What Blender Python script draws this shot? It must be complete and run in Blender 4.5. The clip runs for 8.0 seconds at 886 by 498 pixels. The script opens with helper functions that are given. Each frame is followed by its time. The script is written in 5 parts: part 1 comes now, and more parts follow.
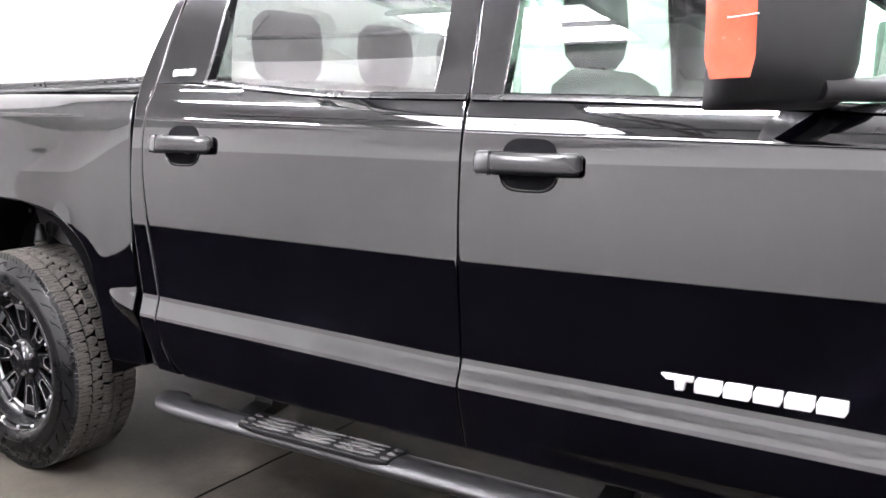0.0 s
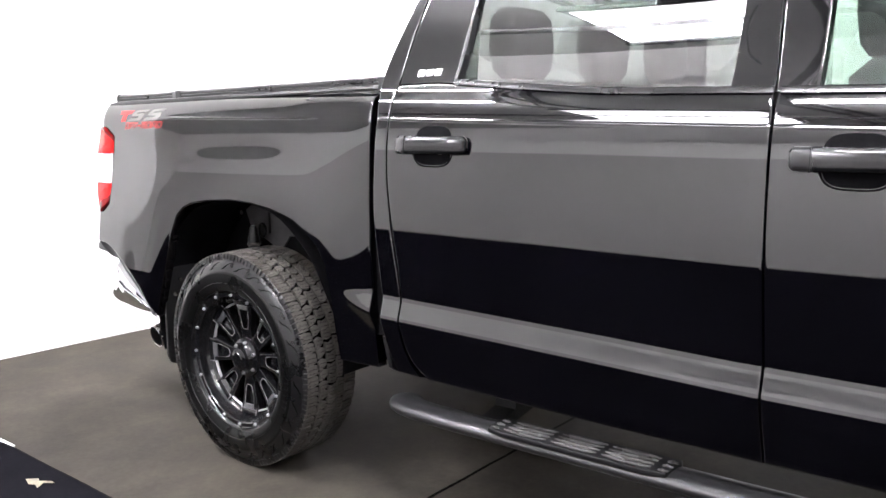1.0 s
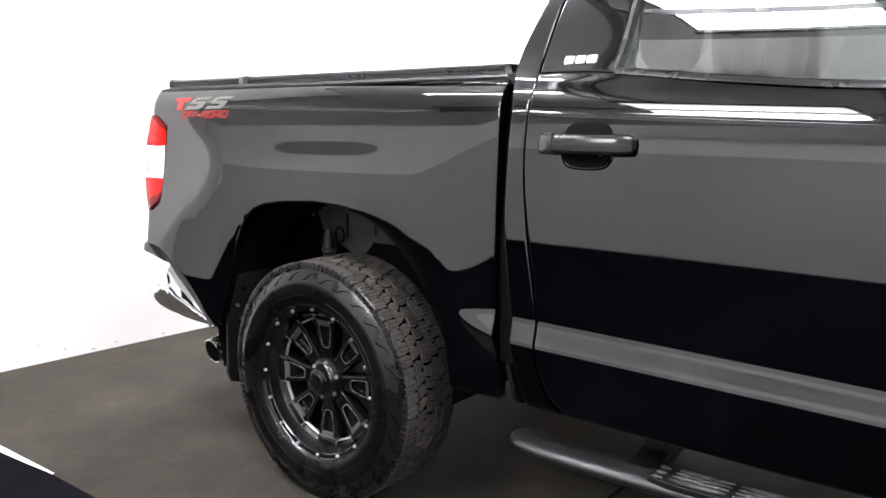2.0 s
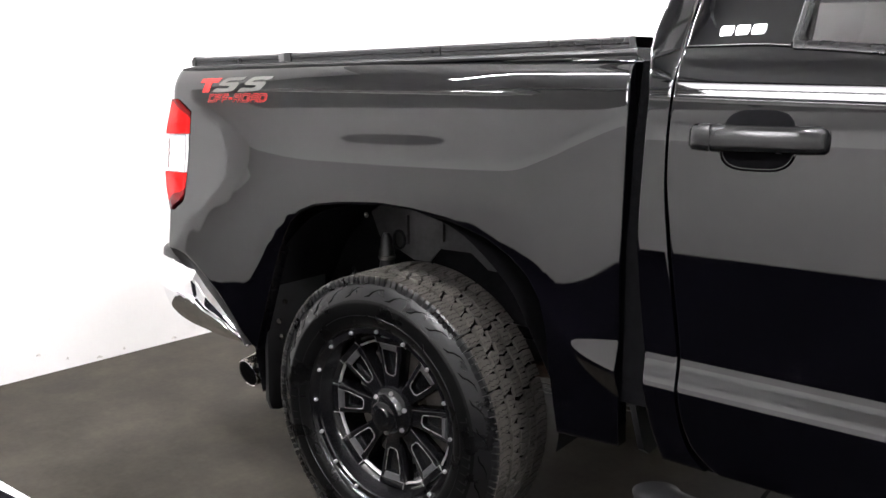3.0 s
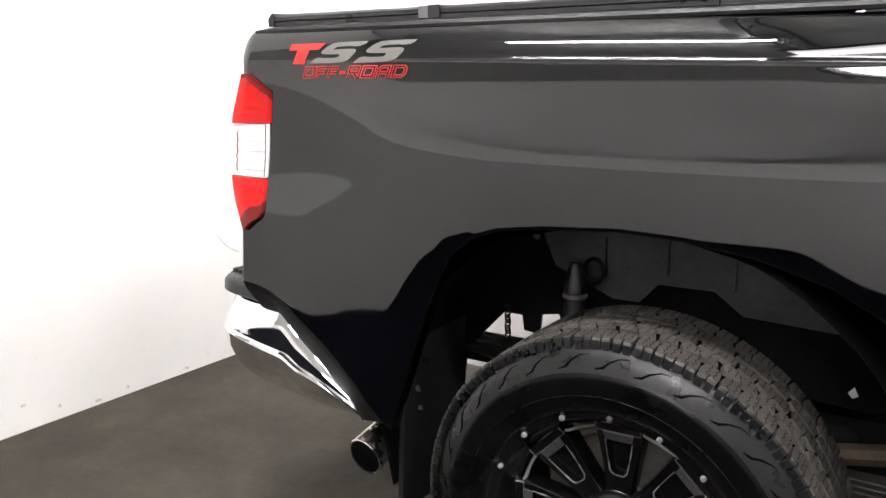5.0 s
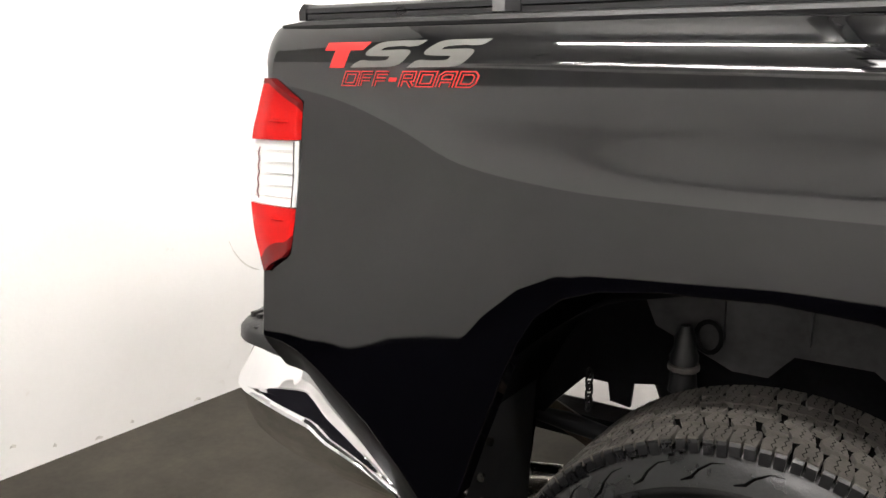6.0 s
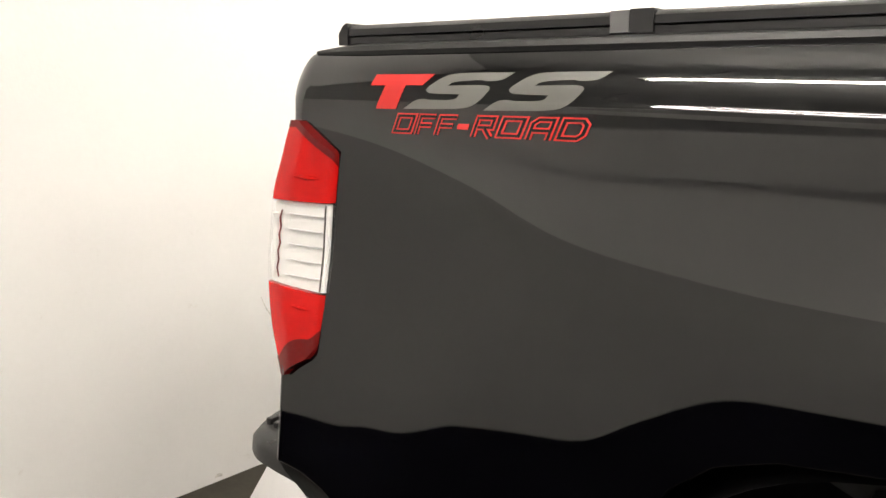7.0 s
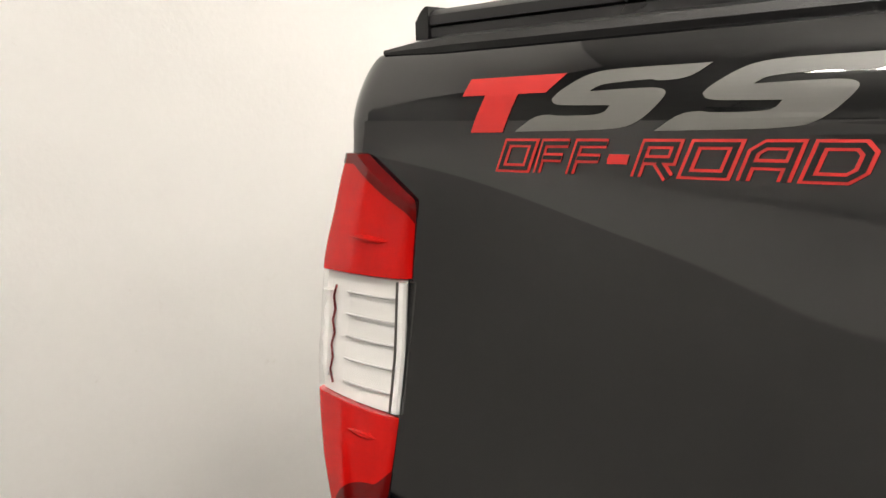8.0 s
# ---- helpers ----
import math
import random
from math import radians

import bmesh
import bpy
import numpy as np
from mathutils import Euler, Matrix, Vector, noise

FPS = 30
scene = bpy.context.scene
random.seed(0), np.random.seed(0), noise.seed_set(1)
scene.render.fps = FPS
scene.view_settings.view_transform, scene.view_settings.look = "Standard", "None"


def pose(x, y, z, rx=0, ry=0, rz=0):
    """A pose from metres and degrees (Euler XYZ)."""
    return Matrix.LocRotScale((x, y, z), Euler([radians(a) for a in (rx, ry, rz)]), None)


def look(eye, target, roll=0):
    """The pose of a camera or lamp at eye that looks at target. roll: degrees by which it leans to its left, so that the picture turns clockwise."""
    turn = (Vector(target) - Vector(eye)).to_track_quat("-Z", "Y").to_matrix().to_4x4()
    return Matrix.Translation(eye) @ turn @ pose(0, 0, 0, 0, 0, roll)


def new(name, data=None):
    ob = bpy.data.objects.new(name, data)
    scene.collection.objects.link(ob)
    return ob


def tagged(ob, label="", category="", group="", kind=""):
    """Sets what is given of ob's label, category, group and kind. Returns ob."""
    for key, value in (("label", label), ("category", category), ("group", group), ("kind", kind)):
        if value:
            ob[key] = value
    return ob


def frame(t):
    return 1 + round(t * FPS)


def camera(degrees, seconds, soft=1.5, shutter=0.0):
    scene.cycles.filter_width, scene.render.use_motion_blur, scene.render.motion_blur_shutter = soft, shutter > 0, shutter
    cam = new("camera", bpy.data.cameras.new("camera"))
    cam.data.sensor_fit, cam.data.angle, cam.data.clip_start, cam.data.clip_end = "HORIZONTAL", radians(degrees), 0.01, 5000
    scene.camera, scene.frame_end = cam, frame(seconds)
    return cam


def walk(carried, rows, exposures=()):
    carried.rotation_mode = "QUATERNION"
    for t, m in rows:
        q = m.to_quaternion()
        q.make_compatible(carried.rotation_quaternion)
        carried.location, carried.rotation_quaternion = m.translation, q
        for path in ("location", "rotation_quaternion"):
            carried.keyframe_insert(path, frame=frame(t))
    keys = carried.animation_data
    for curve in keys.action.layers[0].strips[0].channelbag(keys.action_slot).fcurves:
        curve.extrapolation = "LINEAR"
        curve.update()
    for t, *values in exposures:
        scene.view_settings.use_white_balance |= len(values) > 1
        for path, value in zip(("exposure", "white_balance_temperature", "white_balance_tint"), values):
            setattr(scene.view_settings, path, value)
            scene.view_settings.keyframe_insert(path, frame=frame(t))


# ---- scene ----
cam = camera(56.0, 8.0)
PATH = [
    (0, (2.986, -1.629, 1.28), (1.905, 0.025, 0.972), -0.7),
    (0.5, (2.798, -1.789, 1.294), (1.62, -0.201, 0.995), -1.3),
    (1, (2.576, -1.84, 1.285), (1.311, -0.321, 0.981), -1.7),
    (1.5, (2.321, -1.848, 1.304), (1.044, -0.342, 0.985), -1.7),
    (1.7, (2.196, -1.855, 1.291), (0.944, -0.327, 0.981), -1.0),
    (2.8, (1.588, -1.666, 1.307), (0.382, -0.111, 0.953), -0.7),
    (3, (1.508, -1.646, 1.314), (0.308, -0.089, 0.943), -0.8),
    (3.5, (1.301, -1.624, 1.308), (0.137, -0.047, 0.911), -0.8),
    (4, (1.039, -1.577, 1.326), (-0.076, 0.027, 0.897), -1.1),
    (4.5, (0.765, -1.475, 1.318), (-0.322, 0.148, 0.89), -1.6),
    (4.7, (0.662, -1.443, 1.318), (-0.407, 0.192, 0.89), -1.6),
    (5.8, (0.283, -1.152, 1.363), (-0.787, 0.466, 0.874), -0.6),
    (6, (0.232, -1.096, 1.342), (-0.861, 0.516, 0.89), -0.6),
    (6.5, (0.15, -0.923, 1.337), (-1.055, 0.619, 0.925), -1.0),
    (7, (-0.051, -0.765, 1.346), (-1.245, 0.795, 0.973), 0.3),
    (7.5, (-0.219, -0.615, 1.36), (-1.439, 0.93, 1.006), -0.7),
    (8, (-0.331, -0.444, 1.34), (-1.719, 0.959, 1.016), -1.7),
]
EXPOSURES = [(0.0, 2.0, 6200, 18), (0.5, 1.79, 6200, 17), (1.0, 1.53, 6200, 17), (1.5, 1.2, 6200, 16), (3.0, 0.86, 6300, 14), (3.5, 0.94, 6350, 14), (4.0, 1.09, 6400, 14), (4.5, 0.83, 6420, 14), (6.0, 0.46, 6720, 12), (6.5, 0.15, 6950, 12), (7.0, 0.0, 7150, 11), (7.5, -0.03, 7120, 11), (8.0, -0.34, 7080, 11)]
walk(cam, [(t, look(eye, target, roll)) for t, eye, target, roll in PATH], EXPOSURES)

# ---- world: a closed hall, only a faint grey outside ----
world = bpy.data.worlds.new("world")
scene.world = world
world.use_nodes = True
world.node_tree.nodes["Background"].inputs[0].default_value = (0.5, 0.5, 0.5, 1)
world.node_tree.nodes["Background"].inputs[1].default_value = 0.05
TUBE_STRENGTH = 310.0
DOOR_GLOW_STRENGTH = 24.0


# ---- materials ----
def ramp(nt, fac, stops):
    r = nt.nodes.new("ShaderNodeValToRGB")
    els = r.color_ramp.elements
    while len(els) < len(stops):
        els.new(0.5)
    for e, (p, c) in zip(els, stops):
        e.position, e.color = p, (*c, 1)
    nt.links.new(fac, r.inputs[0])
    return r.outputs[0]


def noise_tex(nt, scale, detail=4.0, rough=0.55, stretch=(1, 1, 1)):
    co = nt.nodes.new("ShaderNodeTexCoord")
    mp = nt.nodes.new("ShaderNodeMapping")
    mp.inputs["Scale"].default_value = stretch
    n = nt.nodes.new("ShaderNodeTexNoise")
    n.inputs["Scale"].default_value, n.inputs["Detail"].default_value, n.inputs["Roughness"].default_value = scale, detail, rough
    nt.links.new(co.outputs["Object"], mp.inputs[0])
    nt.links.new(mp.outputs[0], n.inputs["Vector"])
    return n.outputs["Fac"]


def material(name, base, rough=0.5, metal=0.0, vary=0.12, scale=8.0, fine=120.0, bump=0.0, coat=0.0, spec=None, rough_vary=0.08, ior=1.5):
    m = bpy.data.materials.new(name)
    m.use_nodes = True
    nt = m.node_tree
    b = nt.nodes["Principled BSDF"]
    big, small = noise_tex(nt, scale), noise_tex(nt, fine, 3)
    mix = nt.nodes.new("ShaderNodeMath")
    mix.operation = "MULTIPLY_ADD"
    mix.inputs[1].default_value = 0.35
    nt.links.new(small, mix.inputs[0])
    nt.links.new(big, mix.inputs[2])
    lo, hi = tuple(c * (1 - vary) for c in base), tuple(min(1, c * (1 + vary)) for c in base)
    nt.links.new(ramp(nt, mix.outputs[0], [(0.4, lo), (0.95, hi)]), b.inputs["Base Color"])
    r = ramp(nt, big, [(0.3, (max(0.0, rough - rough_vary),) * 3), (0.7, (min(1, rough + rough_vary),) * 3)])
    nt.links.new(r, b.inputs["Roughness"])
    b.inputs["Metallic"].default_value = metal
    b.inputs["IOR"].default_value = ior
    if spec is not None:
        b.inputs["Specular IOR Level"].default_value = spec
    if coat:
        b.inputs["Coat Weight"].default_value, b.inputs["Coat Roughness"].default_value = coat, 0.02
    if bump:
        bp = nt.nodes.new("ShaderNodeBump")
        bp.inputs["Strength"].default_value, bp.inputs["Distance"].default_value = bump, 0.002
        nt.links.new(small, bp.inputs["Height"])
        nt.links.new(bp.outputs[0], b.inputs["Normal"])
    return m


def glass(name, tint, gloss=1.0, base=0.075):
    """Thin clear glass: it lets tinted light through and mirrors more at a slant."""
    m = bpy.data.materials.new(name)
    m.use_nodes = True
    nt = m.node_tree
    nt.nodes.remove(nt.nodes["Principled BSDF"])
    tr, gl, lw, pw, ma, mx = (nt.nodes.new("ShaderNode" + k) for k in ("BsdfTransparent", "BsdfGlossy", "LayerWeight", "Math", "Math", "MixShader"))
    tr.inputs[0].default_value = (*tint, 1)
    gl.inputs["Roughness"].default_value = 0.005
    gl.inputs["Color"].default_value = (gloss, gloss, gloss, 1)
    lw.inputs[0].default_value = 0.5
    pw.operation, ma.operation = "POWER", "MULTIPLY_ADD"
    pw.inputs[1].default_value = 5.0
    ma.inputs[1].default_value, ma.inputs[2].default_value = 1.0 - base, base
    nt.links.new(lw.outputs["Facing"], pw.inputs[0])
    nt.links.new(pw.outputs[0], ma.inputs[0])
    nt.links.new(ma.outputs[0], mx.inputs[0])
    nt.links.new(tr.outputs[0], mx.inputs[1])
    nt.links.new(gl.outputs[0], mx.inputs[2])
    nt.links.new(mx.outputs[0], nt.nodes["Material Output"].inputs[0])
    return m


def lit(name, colour, strength, deep=0.0):
    m = bpy.data.materials.new(name)
    m.use_nodes = True
    b = m.node_tree.nodes["Principled BSDF"]
    b.inputs["Emission Color"].default_value, b.inputs["Emission Strength"].default_value = (*colour, 1), strength
    if deep:
        # the raised door's lit falloff, put into emission: fades from one long edge to the other
        nt = m.node_tree
        co, sp, mr = (nt.nodes.new("ShaderNode" + k) for k in ("TexCoord", "SeparateXYZ", "MapRange"))
        nt.links.new(co.outputs["Object"], sp.inputs[0])
        nt.links.new(sp.outputs["Y"], mr.inputs["Value"])
        mr.inputs["From Max"].default_value = deep
        mr.inputs["To Min"].default_value, mr.inputs["To Max"].default_value = strength * 1.4, strength * 0.06
        nt.links.new(mr.outputs[0], b.inputs["Emission Strength"])
    return m


def floor_material():
    m = material("sealed_concrete", (0.043, 0.0395, 0.0345), 0.6, vary=0.3, scale=1.6, fine=45, bump=0.12, rough_vary=0.1, ior=1.3, spec=0.06)
    nt = m.node_tree
    b = nt.nodes["Principled BSDF"]
    base = b.inputs["Base Color"].links[0].from_socket
    blot = ramp(nt, noise_tex(nt, 3.2, 7, 0.7), [(0.3, (0.74, 0.73, 0.72)), (0.7, (1.24, 1.2, 1.12))])
    mul = nt.nodes.new("ShaderNodeMix")
    mul.data_type, mul.blend_type = "RGBA", "MULTIPLY"
    mul.inputs[0].default_value = 1.0
    nt.links.new(base, mul.inputs[6])
    nt.links.new(blot, mul.inputs[7])
    nt.links.new(mul.outputs[2], b.inputs["Base Color"])
    return m


def wall_material(name, base):
    m = material(name, base, 0.6, vary=0.03, scale=2.5, fine=60, bump=0.25)
    nt = m.node_tree
    b = nt.nodes["Principled BSDF"]
    src = b.inputs["Base Color"].links[0].from_socket
    stain = ramp(nt, noise_tex(nt, 5.0, 8, 0.75), [(0.27, (0.72, 0.66, 0.6)), (0.36, (1, 1, 1))])
    mul = nt.nodes.new("ShaderNodeMix")
    mul.data_type, mul.blend_type = "RGBA", "MULTIPLY"
    mul.inputs[0].default_value = 0.5
    nt.links.new(src, mul.inputs[6])
    nt.links.new(stain, mul.inputs[7])
    nt.links.new(mul.outputs[2], b.inputs["Base Color"])
    return m


PAINT = material("black_paint", (0.0004, 0.00035, 0.0008), 0.035, vary=0.2, scale=3, fine=500, coat=0.0, rough_vary=0.012, ior=1.73)
BOARD = material("textured_black_coat", (0.008, 0.008, 0.0085), 0.4, vary=0.2, scale=5, fine=900, bump=0.1, rough_vary=0.02)
LINER = material("grey_liner_plastic", (0.05, 0.049, 0.05), 0.55, vary=0.5, scale=7, fine=60, bump=0.3, spec=0.25)
PLASTIC = material("black_plastic", (0.010, 0.010, 0.0105), 0.42, vary=0.25, fine=700, bump=0.25)
SATIN = material("satin_black_trim", (0.006, 0.006, 0.0065), 0.25, vary=0.2, fine=500)
RUBBER = material("tyre_rubber", (0.0025, 0.0025, 0.0025), 0.3, vary=0.35, scale=14, fine=160, bump=0.2, spec=0.16)
# tyre rubber made lighter and shinier for the light the shoulder catches
BAND = material("lightened_shoulder_rubber", (0.0042, 0.0042, 0.0045), 0.3, vary=0.3, scale=14, fine=160, bump=0.25, spec=0.4)
STUD = material("polished_stud", (0.4, 0.4, 0.4), 0.3, 0.4, vary=0.05)
# blacker than the rubber: paints the shade in grooves and the pipe bore
RECESS_SHADE = material("recess_shade_black", (0.0008, 0.0008, 0.0008), 0.8, vary=0.3, spec=0.03)
RIDGE = material("worn_ridge_rubber", (0.05, 0.049, 0.047), 0.3, vary=0.2, fine=300)
RIB = material("lamp_rib", (0.6, 0.6, 0.59), 0.35, vary=0.05)
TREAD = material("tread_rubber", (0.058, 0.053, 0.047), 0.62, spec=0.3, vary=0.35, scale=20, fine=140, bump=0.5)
RIM = material("gloss_black_alloy", (0.004, 0.004, 0.0045), 0.17, vary=0.2, fine=400)
# pale alloy paints glints on gloss black spoke edges; lug nuts share it
EDGE = material("edge_glint_and_nut_alloy", (0.25, 0.245, 0.24), 0.3, 0.6, vary=0.25, scale=30, fine=500)
# rim alloy greyed to paint the lit slope at each spoke's end
TIP = material("lit_spoke_tip", (0.10, 0.10, 0.102), 0.3, 0.5, vary=0.15, scale=30, fine=400)
MILLED = material("milled_alloy", (0.5, 0.49, 0.48), 0.33, 0.55, vary=0.08, fine=500)
CHROME = material("chrome", (0.82, 0.82, 0.83), 0.05, 1.0, vary=0.02, fine=300, rough_vary=0.02)
STEEL = material("stainless_pipe", (0.5, 0.47, 0.42), 0.25, 1.0, vary=0.2, scale=20, fine=200)
GREYSTEEL = material("brake_steel", (0.11, 0.10, 0.092), 0.55, 0.6, vary=0.4, scale=20)
CHASSIS = material("chassis_black", (0.006, 0.006, 0.0064), 0.5, vary=0.4, scale=10, bump=0.3, spec=0.12)
FELT = material("wheel_well_liner", (0.006, 0.006, 0.0066), 0.75, vary=0.5, scale=9, fine=80, bump=0.4, ior=1.25, spec=0.05)
RUST = material("rusty_spring_steel", (0.075, 0.052, 0.036), 0.7, 0.2, vary=0.5, scale=25, bump=0.3)
VINYL = material("cover_vinyl", (0.02, 0.02, 0.021), 0.45, vary=0.2, fine=900, bump=0.4)
COVERRAIL = material("cover_rail", (0.015, 0.015, 0.016), 0.33, vary=0.15, fine=600, bump=0.1)
CLIP = material("grey_clip", (0.13, 0.13, 0.13), 0.4, vary=0.1)
FABRIC = material("seat_fabric", (0.022, 0.021, 0.021), 0.85, vary=0.2, fine=500, bump=0.5)
RED = material("red_lens", (0.52, 0.006, 0.005), 0.06, vary=0.12, scale=18, fine=300, ior=1.35)
DEEPRED = material("deep_red_lens", (0.12, 0.003, 0.003), 0.06, vary=0.12, scale=18, ior=1.4)
SILVER = material("lamp_reflector", (0.82, 0.81, 0.79), 0.5, 0.0, vary=0.03, scale=30, fine=60)
AMBER = material("amber_lens", (0.34, 0.055, 0.025), 0.2, vary=0.1, scale=30, ior=1.4)
DECAL_RED = material("red_vinyl", (0.5, 0.02, 0.018), 0.35, vary=0.05)
DECAL_GREY = material("grey_vinyl", (0.115, 0.113, 0.104), 0.4, vary=0.05)
DECAL_BLACK = material("black_vinyl", (0.01, 0.009, 0.009), 0.2, vary=0.1)
WALL = wall_material("white_wall_paint", (0.8, 0.79, 0.77))
# hall wall paint dimmed where less light reaches the lower wall
WALL_LOW = wall_material("wall_paint_dimmed_low", (0.52, 0.51, 0.497))
WALL_BACK = wall_material("pale_wall_paint", (0.9, 0.89, 0.875))
CEILING = material("ceiling_sheet", (0.62, 0.62, 0.61), 0.7, vary=0.08, scale=3)
TRUSS = material("grey_steel_paint", (0.2, 0.2, 0.2), 0.5, vary=0.15)
ENAMEL = material("white_enamel", (0.8, 0.8, 0.8), 0.35, vary=0.04)
TUBE = lit("lamp_tube", (1.0, 0.985, 0.965), TUBE_STRENGTH)
# no lamp: glow that stands for lamplight on the raised door
DOOR_GLOW = lit("door_glow", (1.0, 0.985, 0.965), DOOR_GLOW_STRENGTH, 1.1)
FLOOR = floor_material()
JOINT = material("joint_filler", (0.004, 0.0037, 0.0034), 0.9, vary=0.3, fine=60, spec=0.02)
MAT_BLACK = material("black_floor_coating", (0.007, 0.0068, 0.0085), 0.45, vary=0.25, scale=5, bump=0.1, spec=0.0)
CHIP = material("bare_chip", (0.22, 0.2, 0.13), 0.5, vary=0.6, scale=40, fine=200)
TAPE = material("white_tape", (0.82, 0.82, 0.79), 0.5, vary=0.04, scale=20)
GLASS = glass("privacy_glass", (0.24, 0.265, 0.25), base=0.19)
GLASS_FRONT = glass("green_tinted_glass", (0.55, 0.74, 0.63))
LENS = glass("clear_lens", (0.97, 0.97, 0.97), base=0.04)
SCUFF = material("scuff_grey", (0.58, 0.56, 0.52), 0.7, vary=0.3, scale=60)
PALE = material("pale_floor_paint", (0.1, 0.095, 0.09), 0.5, vary=0.2, scale=4)
BADGE = material("bright_badge", (0.85, 0.85, 0.86), 0.3, 0.6, vary=0.03)
MIRROR = material("mirror_glass", (0.85, 0.85, 0.86), 0.02, 1.0, vary=0.01, rough_vary=0.0)


# ---- mesh helpers ----
class Shape:
    def __init__(self):
        self.v, self.f = [], []

    def add(self, verts, faces):
        n = len(self.v)
        self.v += [tuple(map(float, p)) for p in verts]
        self.f += [tuple(n + i for i in f) for f in faces]
        return self

    def grid(self, p, loop_u=False, loop_v=False, flip=False):
        p = np.asarray(p, float)
        a, b = p.shape[:2]
        faces = []
        for i in range(a if loop_u else a - 1):
            for j in range(b if loop_v else b - 1):
                i2, j2 = (i + 1) % a, (j + 1) % b
                q = (i * b + j, i2 * b + j, i2 * b + j2, i * b + j2)
                faces.append(q[::-1] if flip else q)
        return self.add(p.reshape(-1, 3), faces)

    def box(self, lo, hi, m=None):
        c = [Vector((x, y, z)) for x in (lo[0], hi[0]) for y in (lo[1], hi[1]) for z in (lo[2], hi[2])]
        if m is not None:
            c = [m @ p for p in c]
        return self.add(c, [(0, 1, 3, 2), (4, 6, 7, 5), (0, 4, 5, 1), (2, 3, 7, 6), (0, 2, 6, 4), (1, 5, 7, 3)])

    def prism(self, poly, a, b, place):
        """A flat polygon in (u, v), thick from a to b; place(u, v, w) gives the point."""
        n = len(poly)
        pts = [place(u, v, a) for u, v in poly] + [place(u, v, b) for u, v in poly]
        faces = [tuple(range(n))[::-1], tuple(range(n, 2 * n))] + [(i, (i + 1) % n, n + (i + 1) % n, n + i) for i in range(n)]
        return self.add(pts, faces)

    def lathe(self, profile, n=64, centre=(0, 0, 0), close=False):
        """A profile of (radius, y) turned about the y axis."""
        ang = np.linspace(0, 2 * math.pi, n, endpoint=False)
        p = np.array([[(centre[0] + r * math.cos(a), centre[1] + y, centre[2] + r * math.sin(a)) for r, y in profile] for a in ang])
        return self.grid(p, loop_u=True, loop_v=close)

    def tube(self, path, radius, n=12, caps=True):
        path = [Vector(q) for q in path]
        rad = radius if isinstance(radius, (list, tuple)) else [radius] * len(path)
        rings, side = [], None
        for i, q in enumerate(path):
            d = (path[min(i + 1, len(path) - 1)] - path[max(i - 1, 0)]).normalized()
            ref = Vector((0, 0, 1)) if abs(d.z) < 0.9 else Vector((1, 0, 0))
            s = d.cross(ref).normalized() if side is None else (side - d * side.dot(d)).normalized()
            side = s
            u = s.cross(d)
            rings.append([q + rad[i] * (math.cos(a) * s + math.sin(a) * u) for a in np.linspace(0, 2 * math.pi, n, endpoint=False)])
        k = len(self.v)
        self.grid(np.array([[tuple(x) for x in r] for r in rings]), loop_v=True)
        if caps:
            self.f += [tuple(k + i for i in range(n)), tuple(k + (len(path) - 1) * n + i for i in range(n))[::-1]]
        return self

    def mirrored(self):
        s = Shape()
        s.v = [(x, WIDE - y, z) for x, y, z in self.v]
        s.f = [f[::-1] for f in self.f]
        return s

    def mesh(self, name, mat, smooth=40):
        me = bpy.data.meshes.new(name)
        me.from_pydata(self.v, [], self.f)
        me.materials.append(mat)
        me.update()
        if smooth:
            me.shade_smooth()
            me.set_sharp_from_angle(angle=radians(smooth))
        return me


def part(name, shape, mat, parent=None, label="", smooth=40, bevel=0.0):
    ob = new(name, shape if isinstance(shape, bpy.types.Mesh) else shape.mesh(name, mat, smooth))
    if parent is not None:
        ob.parent = parent
    if label:
        ob["label"] = label
    if bevel:
        md = ob.modifiers.new("bevel", "BEVEL")
        md.width, md.segments, md.limit_method, md.angle_limit = bevel, 2, "ANGLE", radians(40)
    return ob


def thing(name, label, category, group="", kind="", at=(0, 0, 0)):
    return tagged(new(name), label, category, group, kind)


def hermite(x, xs, ys):
    """A smooth curve through points that does not overshoot (monotone cubic)."""
    x, xs, ys = np.asarray(x, float), np.asarray(xs, float), np.asarray(ys, float)
    h, d = np.diff(xs), np.diff(ys) / np.diff(xs)
    m = np.zeros(len(xs))
    m[0], m[-1] = d[0], d[-1]
    for i in range(1, len(xs) - 1):
        if d[i - 1] * d[i] > 0:
            w1, w2 = 2 * h[i] + h[i - 1], h[i] + 2 * h[i - 1]
            m[i] = (w1 + w2) / (w1 / d[i - 1] + w2 / d[i])
    i = np.clip(np.searchsorted(xs, x) - 1, 0, len(h) - 1)
    t = np.clip((x - xs[i]) / h[i], 0, 1)
    return ((1 + 2 * t) * (1 - t) ** 2 * ys[i] + t * (1 - t) ** 2 * h[i] * m[i] + t * t * (3 - 2 * t) * ys[i + 1] + t * t * (t - 1) * h[i] * m[i + 1])


def line(pairs):
    a, b = zip(*sorted(pairs))
    return lambda q: np.interp(q, a, b)


def curve(pairs):
    a, b = zip(*sorted(pairs))
    return lambda q: hermite(q, a, b)


# ---- the hall ----
WIDE = 1.99
X_REAR, X_BACK, X_FRONT, Y_NEAR, Y_FAR, Z_TOP = -2.35, -9.0, 8.0, -5.0, 4.2, 3.7


def slab(name, lo, hi, mat, label, kind="structure", category="wall"):
    return tagged(part(name, Shape().box(lo, hi), mat, smooth=0), label, category, kind=kind)


